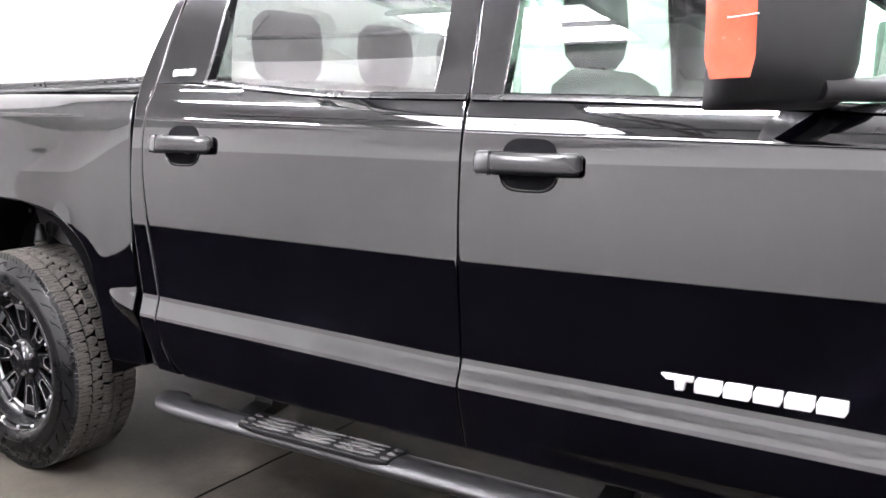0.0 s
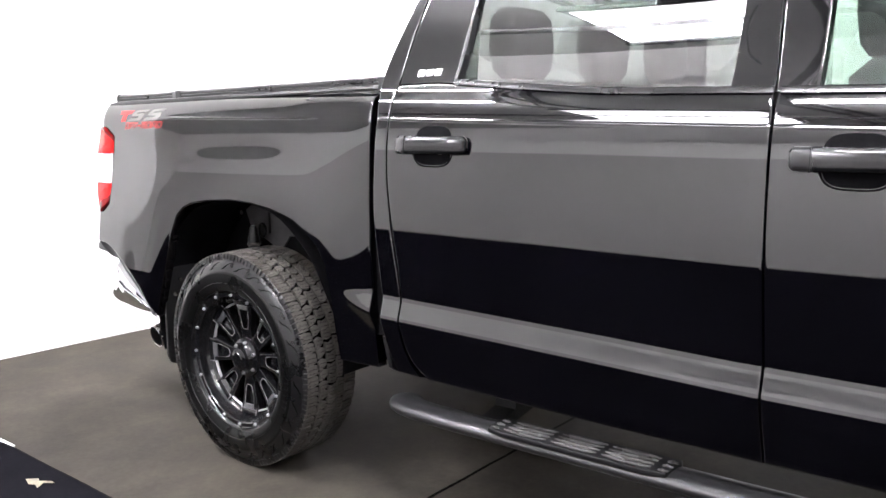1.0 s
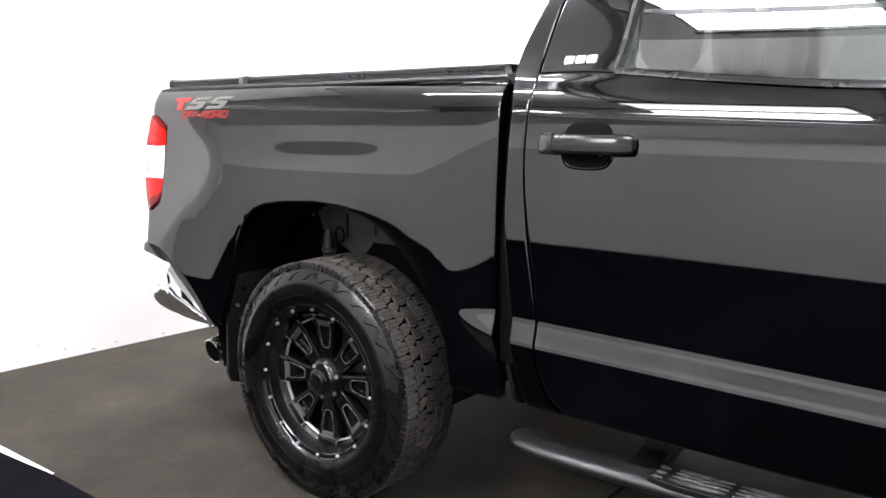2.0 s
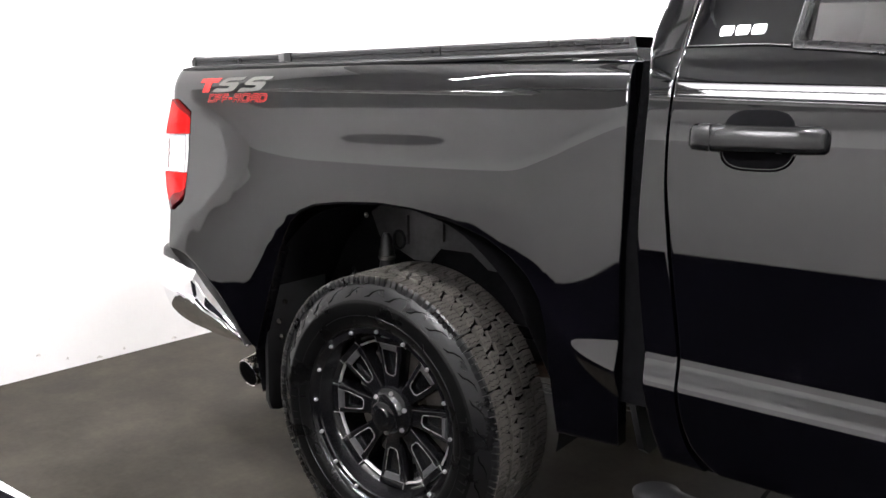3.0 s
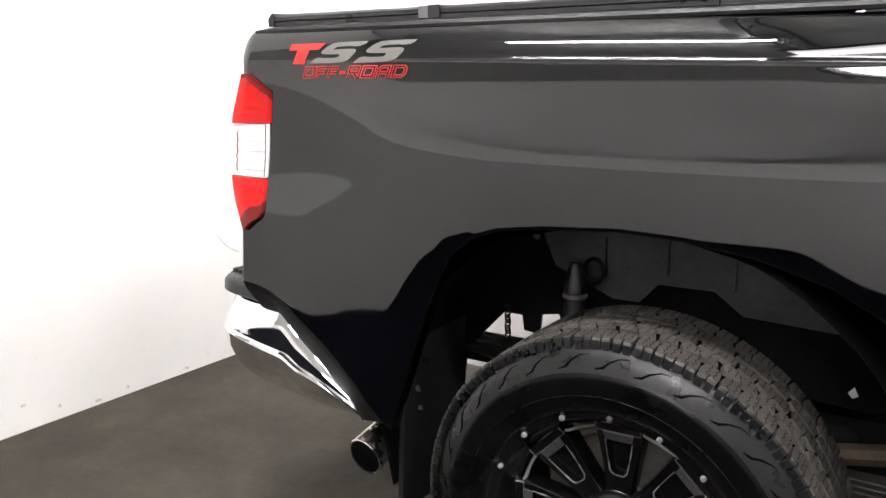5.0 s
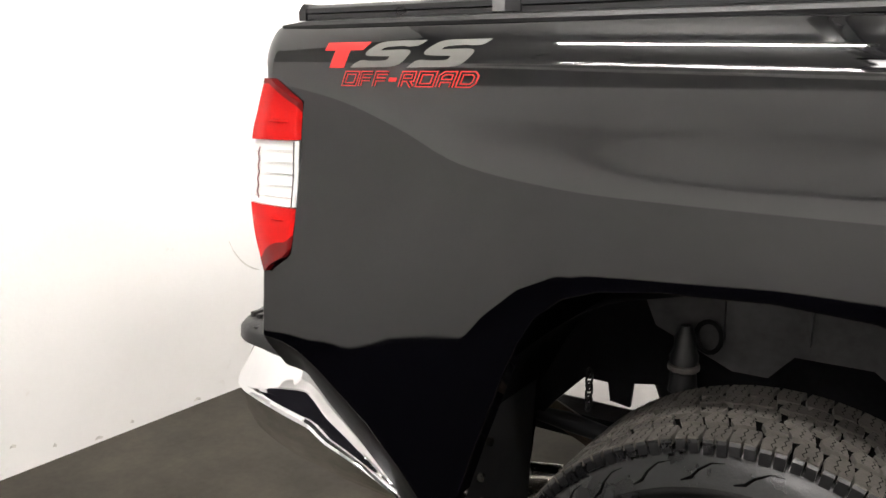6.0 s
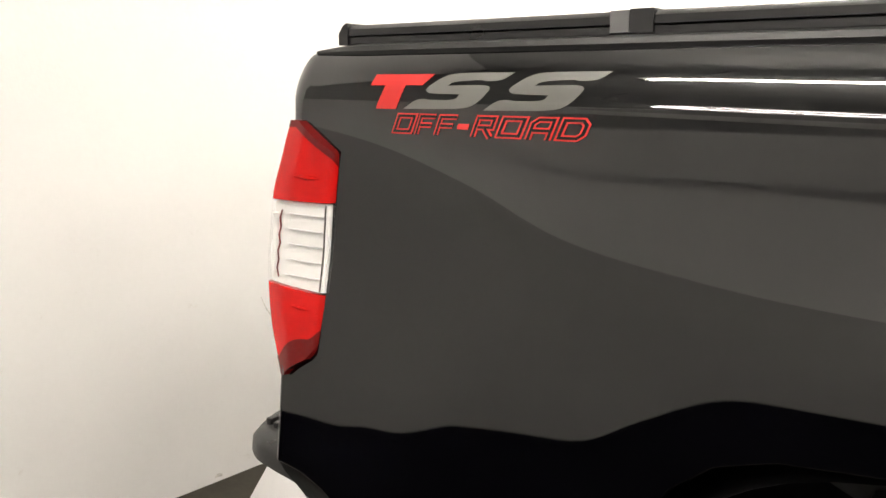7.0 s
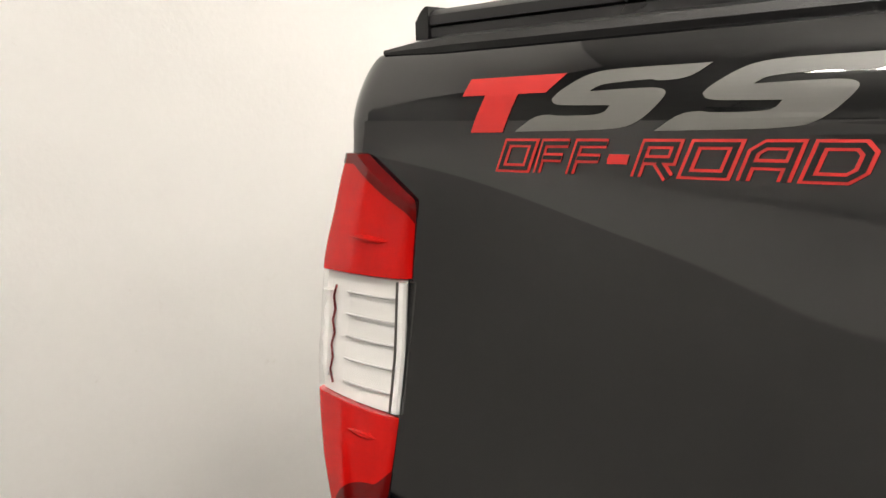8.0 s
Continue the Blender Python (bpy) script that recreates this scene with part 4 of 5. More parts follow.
gate = Shape()
rows = []
for y in np.linspace(0.21, WIDE - 0.21, 20):
    rows.append([(-0.95, y, 1.398), (-0.985, y, 1.402), (-1.0, y, 1.385), (-0.995, y, 1.31), (-1.012, y, 1.25), (-1.022, y, 1.0), (-1.02, y, 0.84), (-0.99, y, 0.815)])
part("tailgate", gate.grid(np.array(rows)), PAINT, truck)
both("bed_corner_post", Shape().grid(np.array([[(bed_rear(z) + 0.002, skin(bed_rear(z), z) + 0.004, z), (bed_rear(z) - 0.004, skin(bed_rear(z), z) + 0.02, z), (bed_rear(z) - 0.005, 0.17, z), (-0.99, 0.215, z)] for z in np.linspace(0.82, 1.40, 20)]).astype(float)), PAINT)


# ---- tail lamp ----
lamp = new("tail_lamp")
lamp.parent = truck
lamp_front = curve([(0.90, -0.950), (0.93, -0.922), (0.955, -0.899), (0.98, -0.891), (1.06, -0.888), (1.19, -0.886), (1.26, -0.881), (1.31, -0.877)])
lamp_rear = curve([(0.90, -0.956), (0.93, -0.964), (0.96, -0.980), (1.0, -1.001), (1.06, -1.021), (1.10, -1.028), (1.186, -1.023), (1.25, -1.005), (1.28, -0.996), (1.302, -0.988)])

lamp_depth = line([(0.90, 0.040), (0.95, 0.047), (1.08, 0.0605), (1.22, 0.0707), (1.31, 0.0785)])


def lamp_point(s, z, lift=0.0):
    """A point of the lamp: s runs from its front edge along the side and round the corner onto the back."""
    xf, xr = float(lamp_front(z)), float(lamp_rear(z))
    y0 = min(float(lamp_depth(z)), float(skin(-0.89, z)) - 0.005)
    y1 = y0 + 0.002
    r = min(0.014, 0.4 * (xf - xr))
    if s < 0.72:
        t = s / 0.72
        return (xf + (xr + r - xf) * t, y0 + (y1 - y0) * t * t - lift - 0.004 * math.sin(math.pi * t) + 0.011 * max(0.0, 1 - t / 0.11) ** 2, z)
    if s < 0.86:
        a = (s - 0.72) / 0.14 * math.pi / 2
        return (xr + r - (r + lift) * math.sin(a), y1 + r - (r + lift) * math.cos(a), z)
    return (xr - lift + 0.006 * (s - 0.86) / 0.14, y1 + r + 0.12 * (s - 0.86) / 0.14, z)


def lamp_zone(z0, z1, lift=0.0, n=14, m=40, s0=0.0, s1=1.0):
    rows = []
    for i in range(m + 1):
        s = s0 + (s1 - s0) * (i / m) ** 1.3
        rows.append([lamp_point(s, z0(s) + (z1(s) - z0(s)) * j / n, lift) for j in range(n + 1)])
    p = np.array(rows)
    g = Shape().grid(p)
    rim = np.concatenate([p[0], p[1:, -1], p[-1, -2::-1], p[-2:0:-1, 0]])
    return g.grid(np.stack([rim, rim + (0.012, 0.03, 0)], 1), loop_u=True, flip=True)


top_edge = lambda s: 1.256 + 0.046 * min(1, s * 1.6) - 0.012 * max(0.0, 1 - s / 0.07) ** 2  # noqa: E731
low_edge = lambda s: 0.972 - 0.038 * min(1, s * 1.5) + 0.02 * max(0.0, 1 - s / 0.16) ** 2  # noqa: E731
upper = part("upper_lens", lamp_zone(lambda s: 1.188 - 0.004 * s, top_edge), RED, lamp, "glossy red upper lens")
part("middle_reflector", lamp_zone(lambda s: 1.058 + 0.004 * s, lambda s: 1.186 - 0.004 * s, -0.006), SILVER, lamp, "white ribbed reflector")
lower = part("lower_lens", lamp_zone(low_edge, lambda s: 1.056 + 0.004 * s), RED, lamp, "glossy red lower lens")
clear = part("clear_lens", lamp_zone(lambda s: 1.057 + 0.004 * s, lambda s: 1.187 - 0.004 * s, 0.0), LENS, lamp, "clear middle lens")
clear.visible_shadow = False
for k in range(5):
    z = 1.075 + 0.0225 * k
    part("rib", Shape().tube([lamp_point(s, z + 0.002 * (1 - s), -0.0035) for s in np.linspace(0.10, 0.50, 8)], 0.0011, 6), RIB, lamp)
part("edge_bar", Shape().tube([lamp_point(0.045, z, -0.002) for z in np.linspace(1.06, 1.184, 8)], 0.0045, 8), SILVER, lamp)
part("reflector_edge", Shape().tube([lamp_point(0.085, z, -0.003) for z in np.linspace(1.06, 1.184, 8)], 0.0013, 6), GREYSTEEL, lamp)
part("bulb_bowl", Shape().tube([lamp_point(0.68, z, -0.003) for z in np.linspace(1.075, 1.165, 8)], [0.002, 0.006, 0.004, 0.007, 0.004, 0.006, 0.003, 0.008], 8), SILVER, lamp)
part("bulb_edge", Shape().tube([lamp_point(0.62 + (0.025 if k % 2 else 0.0), 1.07 + 0.0125 * k, -0.0035) for k in range(9)], 0.0012, 6), DEEPRED, lamp)
for z, par, a, b in ((1.222, upper, 0.16, 0.52), (1.034, lower, 0.16, 0.42)):
    part("lens_ridge", Shape().tube([lamp_point(s, z + 0.003 * (s - 0.3), 0.0) for s in np.linspace(a, b, 9)], [0.0004, 0.002, 0.003, 0.0035, 0.0035, 0.003, 0.0025, 0.0015, 0.0004], 8), RED, par)
for par, f0, f1 in ((upper, lambda s: top_edge(s) - 0.009, lambda s: top_edge(s) + 0.001), (lower, lambda s: low_edge(s) - 0.001, lambda s: low_edge(s) + 0.020 + 0.016 * max(0.0, math.sin(math.pi * min(1, s / 0.8))))):
    part("lens_border", lamp_zone(f0, f1, 0.001, n=3), DEEPRED, par)
far_lamp = new("tail_lamp")
far_lamp.parent = truck
part("lens", lamp_zone(low_edge, top_edge).mirrored(), RED, far_lamp)


# ---- rear bumper ----
bumper = new("rear_bumper")
bumper.parent = truck
# plan of the bar: along the side, round the corner, across the back; then its top and bottom heights
PLAN = [(-0.628, 0.060, 0.507, 0.492), (-0.66, 0.053, 0.550, 0.494), (-0.746, 0.043, 0.627, 0.499), (-0.818, 0.040, 0.684, 0.505), (-0.872, 0.040, 0.735, 0.512), (-0.915, 0.042, 0.742, 0.515), (-0.98, 0.046, 0.747, 0.526),
        (-1.055, 0.056, 0.749, 0.542), (-1.104, 0.082, 0.750, 0.556), (-1.132, 0.14, 0.750, 0.565), (-1.15, 0.22, 0.75, 0.585), (-1.18, 0.42, 0.75, 0.575), (-1.20, 0.70, 0.75, 0.57), (-1.205, 0.995, 0.75, 0.57)]
half = np.array(PLAN)
t = np.linspace(0, len(half) - 1, 210)
fine = np.stack([hermite(t, np.arange(len(half)), half[:, k]) if k else np.interp(t, np.arange(len(half)), half[:, 0]) for k in range(4)], 1)
rows = []
for i, (x, y, zt, zb) in enumerate(fine):
    d = fine[min(i + 1, len(fine) - 1), :2] - fine[max(i - 1, 0), :2]
    n = np.array([-d[1], d[0]]) / np.linalg.norm(d)
    h = zt - zb
    row = []
    fr = float(np.interp(x, (-1.05, -0.84, -0.72, -0.62), (0.53, 0.50, 0.58, 0.62)))
    fs = float(np.interp(x, (-1.06, -1.03, -0.95, -0.87, -0.8, -0.62), (0.55, 0.58, 0.70, 0.80, 0.80, 0.80)))
    sunk = 0.07 * h * max(0.0, fs - fr - 0.03)
    lean = min(0.045, 0.5 * (1 - fs) * h)
    back = 0.005 - lean
    for f, o in ((1.0, back - 0.025), (1.0, back - 0.006), (0.985, back - 0.001), (0.97, back + 0.03 * lean / 0.045 * 0.1), (fs + 0.5 * (0.97 - fs), 0.005 - 0.5 * lean), (fs + 0.02, 0.0035), (fs, 0.005), (fr + 0.026, 0.004 - sunk), (fr + 0.02, 0.003 - sunk), (fr, 0.007), (fr - 0.03, 0.010), (0.3, 0.002), (0.1, -0.014), (0.02, -0.026), (0.0, -0.04)):
        row.append((x + n[0] * o, y + n[1] * o, zb + h * f))
    rows.append(row)
bar = Shape().grid(np.array(rows), flip=True)
for shape in (bar, bar.mirrored()):
    part("chrome_bar", shape, CHROME, bumper, "chrome bumper bar", smooth=28)
rows = []
for x, y, zt, zb in fine[int(210 * 4.0 / 13)::3]:
    rows.append([(x, y + 0.016, zt - 0.004), (x - 0.002, y + 0.004, zt + 0.004), (x - 0.001, y + 0.006, zt + 0.026), (x + 0.005, y + 0.014, zt + 0.037), (x + 0.03 if x < -1.05 else x, y + 0.04, zt + 0.043), (max(x + 0.15, -1.0) if x < -1.0 else x + 0.02, max(y, 0.06) + 0.16, zt + 0.045)])
pad = Shape().grid(np.array(rows), flip=True)
for shape in (pad, pad.mirrored()):
    part("step_pad", shape, PLASTIC, bumper, "black ribbed plastic step pad")
for k in range(5):
    for j in range(2):
        x0, y0 = -1.098 + 0.024 * k, 0.112 - 0.006 * k + 0.05 * j
        part("tread_bar", Shape().box((x0, y0, 0.786), (x0 + 0.012, y0 + 0.04, 0.801)), PLASTIC, bumper, smooth=0, bevel=0.002)
filler = []
tops = half[:6][::-1]
for q in np.linspace(0, 1, 40):
    xa, xb = -0.955 + 0.425 * q, -0.93 + 0.302 * q
    a = Vector((xa, float(skin(max(xa, -0.93), max(float(arch(xa)), 0.5))) + 0.006, float(arch(xa))))
    b = Vector((xb, min(float(np.interp(xb, tops[:, 0], tops[:, 1])) + 0.012, 0.045), float(np.interp(xb, tops[:, 0], tops[:, 2])) - 0.006))
    filler.append([tuple(a + Vector((0.004, 0.004, 0.012))), tuple(a + Vector((0, 0.002, -0.001))), tuple(a * 0.7 + b * 0.3 + Vector((0, -0.002, 0))), tuple(a * 0.3 + b * 0.7), tuple(b), tuple(b + Vector((-0.01, 0.03, -0.02)))])
part("gap_filler", Shape().grid(np.array(filler), flip=True), CHASSIS, bumper, "black plastic filler between bumper and bed")
part("gap_filler", Shape().grid(np.array(filler), flip=True).mirrored(), CHASSIS, bumper)


# ---- wheels ----
R_TYRE, HUB = 0.412, 0.410


def tyre_meshes():
    prof = [(0.262, 0.005), (0.268, -0.006), (0.280, -0.015), (0.30, -0.0205), (0.335, -0.022), (0.3425, -0.0215), (0.3455, -0.0180), (0.368, -0.0085), (0.388, 0.004), (0.400, 0.018), (0.4015, 0.05), (0.4025, 0.12), (0.4015, 0.19), (0.400, 0.224), (0.392, 0.24), (0.37, 0.256), (0.33, 0.262), (0.28, 0.256), (0.262, 0.24)]
    body = Shape().lathe(prof, 120)
    n = 64
    tread, lugs = Shape(), Shape()

    def block(a0, poly, top, low):
        """A block on the tread: poly of (turn in pitches, y), standing from low to top."""
        def at(u, v, w):
            a = 2 * math.pi * (a0 + u) / n
            return (w * math.cos(a), v, w * math.sin(a))
        k = len(poly)
        cu, cv = sum(q[0] for q in poly) / k, sum(q[1] for q in poly) / k
        pts = [at(u, v, low) for u, v in poly] + [at(cu + (u - cu) * 0.94, cv + (v - cv) * 0.94, top) for u, v in poly]
        tread.add(pts, [tuple(range(k, 2 * k))[::-1]] + [(i, (i + 1) % k, k + (i + 1) % k, k + i)[::-1] for i in range(k)])

    for i in range(n):
        j = 0.06 * math.sin(i * 2.4)
        wide = 0.89 + 0.05 * math.sin(i * 1.7)
        top = R_TYRE - 0.0015
        block(i, [(0.04, 0.003), (0.04 + wide * 0.46, 0.003), (0.04 + wide * 0.44, 0.018), (0.04 + wide * 0.56, 0.018), (0.04 + wide * 0.54, 0.003), (0.04 + wide, 0.003), (0.14 + wide, 0.03), (0.03 + wide, 0.054), (0.14, 0.056), (0.02, 0.03)], top, 0.400)
        block(i + 0.5, [(0.04, 0.182), (0.14, 0.21), (0.04, 0.236), (0.04 + wide, 0.236), (0.14 + wide, 0.21), (wide, 0.184)][::-1], top, 0.400)
        block(i + 0.35 + j, [(0.0, 0.0595), (0.45, 0.062), (0.80, 0.0585), (1.04, 0.078), (0.86, 0.0985), (0.42, 0.0955), (0.28, 0.088), (0.14, 0.080)], R_TYRE, 0.402)
        block(i + 0.80 - j, [(0.12, 0.1015), (0.50, 0.0990), (0.98, 0.103), (0.82, 0.122), (1.0, 0.138), (0.52, 0.141), (0.14, 0.138), (0.02, 0.122)], R_TYRE, 0.402)
        block(i + 0.2 + j, [(0.04, 0.1445), (0.5, 0.142), (1.0, 0.148), (0.86, 0.178), (0.4, 0.1795), (0.08, 0.176), (0.0, 0.162)], R_TYRE, 0.402)
        # shoulder lug that runs down the sidewall
        long = 0.387 if i % 2 else 0.390
        for u0, u1 in ((0.05, 0.04 + wide * 0.42), (0.04 + wide * 0.56, 0.02 + wide)):
            pts = []
            for aa in (2 * math.pi * (i + u0) / n, 2 * math.pi * (i + u1) / n):
                for r, y in ((R_TYRE - 0.003, 0.0045), (0.404, 0.001), (long, -0.0012), (long - 0.002, 0.006), (0.399, 0.014)):
                    pts.append((r * math.cos(aa), y, r * math.sin(aa)))
            lugs.add(pts, [(0, 1, 6, 5), (1, 2, 7, 6), (2, 3, 8, 7), (0, 4, 3, 2, 1), (5, 6, 7, 8, 9)])
    # dark flat strips over the tread blocks paint the shade of fine cuts
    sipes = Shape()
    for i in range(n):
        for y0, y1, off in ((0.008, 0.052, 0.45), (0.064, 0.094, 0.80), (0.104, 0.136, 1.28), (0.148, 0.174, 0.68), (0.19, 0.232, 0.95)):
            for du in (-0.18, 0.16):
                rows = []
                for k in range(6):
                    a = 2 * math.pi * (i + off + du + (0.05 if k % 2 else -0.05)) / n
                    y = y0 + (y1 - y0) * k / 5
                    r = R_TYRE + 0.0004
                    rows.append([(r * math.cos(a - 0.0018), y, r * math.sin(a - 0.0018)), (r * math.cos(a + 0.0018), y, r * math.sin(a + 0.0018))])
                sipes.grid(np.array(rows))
    # hooks, near black to paint groove shade, and raised letter-sized bars on the sidewall
    marks, hook = Shape(), None
    side = lambda r: float(np.interp(r, (0.28, 0.30, 0.335, 0.3425, 0.3455, 0.368, 0.388), (-0.015, -0.0205, -0.022, -0.0215, -0.018, -0.0085, 0.004)))  # noqa: E731
    for i in range(30):
        a0 = 2 * math.pi * i / 30
        path = [(a0, 0.3785), (a0 + 0.05, 0.377), (a0 + 0.10, 0.368), (a0 + 0.13, 0.358), (a0 + 0.172, 0.3545)]
        hook = Shape().tube([(r * math.cos(a), side(r) - 0.0004, r * math.sin(a)) for a, r in path], [0.0006, 0.0014, 0.0021, 0.0026, 0.0012], 6) if i == 0 else hook
    for k, base in enumerate((2.75, 5.9)):
        for i in range(9):
            a0 = base + 0.075 * i
            if i == 6:
                continue
            for r0, r1, w in ((0.312, 0.338, 0.010), (0.333, 0.338, 0.045)):
                q = [(r0, a0), (r1, a0), (r1, a0 + w), (r0, a0 + w)]
                marks.add([(r * math.cos(a), side(r) - 0.0025, r * math.sin(a)) for r, a in q], [(0, 1, 2, 3)])
    for r in (0.302,):
        marks.lathe([(r - 0.0012, side(r) + 0.001), (r, side(r) - 0.002), (r + 0.0012, side(r) + 0.001)], 120)
    # tread_base is near black to paint the shade between blocks
    return body.mesh("tyre", RUBBER, 50), tread.mesh("tread", TREAD, 25), marks.mesh("sidewall_relief", BAND, 40), hook.mesh("sidewall_groove_shade", RECESS_SHADE, 40), lugs.mesh("shoulder_tread", BAND, 25), Shape().lathe([(0.3458, -0.0186), (0.368, -0.0092), (0.388, 0.0032), (0.394, 0.010)], 120).mesh("shoulder_band", BAND, 50), Shape().lathe([(0.399, 0.012), (0.4032, 0.02), (0.4042, 0.12), (0.4032, 0.22), (0.399, 0.228)], 120).mesh("tread_base", RECESS_SHADE, 50), sipes.mesh("tread_cut_shade", RECESS_SHADE, 0)


def rim_meshes():
    lip = Shape().lathe([(0.262, 0.05), (0.264, 0.012), (0.270, 0.004), (0.273, -0.004), (0.270, -0.008), (0.266, -0.006), (0.263, 0.0), (0.259, 0.004), (0.247, 0.005), (0.243, 0.009), (0.240, 0.024), (0.232, 0.05), (0.225, 0.060),
                         (0.221, 0.062), (0.220, 0.075), (0.220, 0.21), (0.25, 0.22), (0.262, 0.24)], 96)
    ring = Shape()
    n = 96
    prof = [(0.2245, 0.0585), (0.2215, 0.0555), (0.2185, 0.0585), (0.2185, 0.066)]
    rows = []
    for i in range(n):
        a = 2 * math.pi * i / n
        k = ((a - math.pi / 2) / (math.pi / 4)) % 1.0
        k = min(k, 1 - k)
        dr = 0.004 if k < 0.20 else (-0.006 if k > 0.28 else 0.004 - 0.010 * (k - 0.20) / 0.08)
        rows.append([((r + dr - 0.004) * math.cos(a), y, (r + dr - 0.004) * math.sin(a)) for r, y in prof])
    ring.grid(np.array(rows), loop_u=True)
    spoke = Shape()
    # one spoke, along +x: two raised rails round a sunk pocket
    def sp(r, w, y):
        return (r, y, w)
    out = [(0.055, 0.026), (0.09, 0.028), (0.12, 0.0325), (0.16, 0.0405), (0.19, 0.0465), (0.223, 0.048)]
    face = lambda r: float(np.interp(r, (0.05, 0.09, 0.16, 0.20, 0.212, 0.23), (0.056, 0.060, 0.057, 0.054, 0.048, 0.046)))  # noqa: E731
    pocket = lambda r: float(np.interp(r, (0.112, 0.150, 0.186), (0.015, 0.022, 0.027)))  # noqa: E731
    rows = []
    for r in np.sort(np.r_[np.linspace(0.055, 0.223, 14), 0.108, 0.1105, 0.1125, 0.1855, 0.1875, 0.190]):
        w, f, p = float(np.interp(r, *zip(*out))), face(r), pocket(r)
        sunk = 0.013 if 0.112 < r < 0.186 else (0.001 if 0.110 < r < 0.188 else 0.0)
        half_row = []
        for a, d in ((w + 0.002, 0.040), (w, 0.005), (w - 0.0025, 0.001), (w - 0.005, 0.0), (p + 0.002, 0.0), (p, sunk * 0.1), (p - 0.0015, sunk), (0.0, sunk)):
            half_row.append((f + d, a))
        rows.append([sp(r, -a, y) for y, a in half_row] + [sp(r, a, y) for y, a in half_row[-2::-1]])
    spoke.grid(np.array(rows))
    # pocket lines paint edge glints; the outer lines trace the milled spoke ends
    edge_lines = Shape()
    at = lambda r, k: (r, face(r) - 0.0002, k * (pocket(r) + 0.0012))  # noqa: E731
    edge_lines.tube([at(0.184, 1), at(0.15, 1), at(0.118, 1), (0.1115, face(0.111) - 0.0002, 0.009), (0.1105, face(0.11) - 0.0002, -0.009), at(0.118, -1), at(0.15, -1), at(0.184, -1)], 0.0013, 6)
    edge_lines.tube([(0.222, 0.0455, -0.0455), (0.205, 0.0515, -0.046)], 0.0012, 6)
    edge_lines.tube([(0.222, 0.0455, 0.0455), (0.205, 0.0515, 0.046)], 0.0014, 6)
    edge_lines.tube([(0.205, 0.0512, -0.046), (0.2045, 0.0516, 0.046)], 0.0010, 6)
    # the sloped end facet, its light put into a paler colour
    tip_block = Shape().prism([(0.187, -0.0255), (0.203, -0.030), (0.203, 0.030), (0.187, 0.0255)], 0.0, 0.006, lambda u, v, w: (u, face(0.187) - 0.003 - 0.30 * (u - 0.187) + w, v))
    hub = Shape().lathe([(0.078, 0.10), (0.078, 0.058), (0.074, 0.050), (0.060, 0.047), (0.056, 0.044), (0.046, 0.030), (0.043, 0.018), (0.036, 0.014), (0.0, 0.013)], 48)
    disc = Shape().lathe([(0.175, 0.13), (0.175, 0.115), (0.09, 0.113), (0.085, 0.09), (0.0, 0.09)], 60)
    bolt = Shape().lathe([(0.0, -0.008), (0.0038, -0.0074), (0.0056, -0.0035), (0.0058, 0.003)], 10)
    nut = Shape().lathe([(0.0, -0.012), (0.0045, -0.011), (0.0068, -0.007), (0.0072, 0.01)], 6)
    cap = Shape().lathe([(0.0, 0.009), (0.024, 0.010), (0.027, 0.014)], 32)
    return [s.mesh(nm, m, sm) for nm, s, m, sm in (("rim", lip, RIM, 30), ("rim_ring", ring, MILLED, 30), ("spoke", spoke, RIM, 30), ("spoke_edge", edge_lines, EDGE, 40), ("spoke_tip", tip_block, TIP, 0), ("hub", hub, RIM, 30), ("brake_disc", disc, GREYSTEEL, 30), ("bolt", bolt, STUD, 40), ("lug_nut", nut, EDGE, 30), ("hub_cap", cap, RIM, 40))]


TYRE = tyre_meshes()
RIMS = rim_meshes()


def wheel(x, near=True):
    root = new("wheel")
    root.parent = truck
    root["label"] = "black multi-spoke alloy wheel with all-terrain tyre"
    root.matrix_local = pose(x, 0, HUB) if near else pose(x, WIDE, HUB, 0, 0, 180)
    for me, nm in zip(TYRE, ("tyre", "tread", "sidewall_relief", "sidewall_groove_shade", "shoulder_tread", "shoulder_band", "tread_base", "tread_cut_shade")):
        if nm != "sidewall_groove_shade":
            ob = part(nm, me, None, root)
            if nm in ("shoulder_tread", "tread_cut_shade"):
                tagged(ob, kind="stuff")
    for k in range(30):
        part("sidewall_groove_shade", TYRE[3], None, root).matrix_local = pose(0, 0, 0, 0, 12 * k, 0)
    lip, ring, spoke, edge, tip_block, hub, disc, bolt, nut, cap = RIMS
    for me in (lip, ring, hub, disc, cap):
        part(me.name.split(".")[0], me, None, root)
    for k in range(8):
        for me in (spoke, edge, tip_block):
            part(me.name.split(".")[0], me, None, root).matrix_local = pose(0, 0, 0, 0, 45 * k, 0)
    for k in range(16):
        a = radians(22.5 * k)
        part("bolt", bolt, None, root).matrix_local = pose(0.2525 * math.cos(a), 0.004, 0.2525 * math.sin(a))
    for k in range(6):
        a = radians(60 * k + 20)
        part("lug_nut", nut, None, root).matrix_local = pose(0.062 * math.cos(a), 0.05, 0.062 * math.sin(a))
    return root


for wx in (0.0, 3.70):
    wheel(wx, True)
    wheel(wx, False)


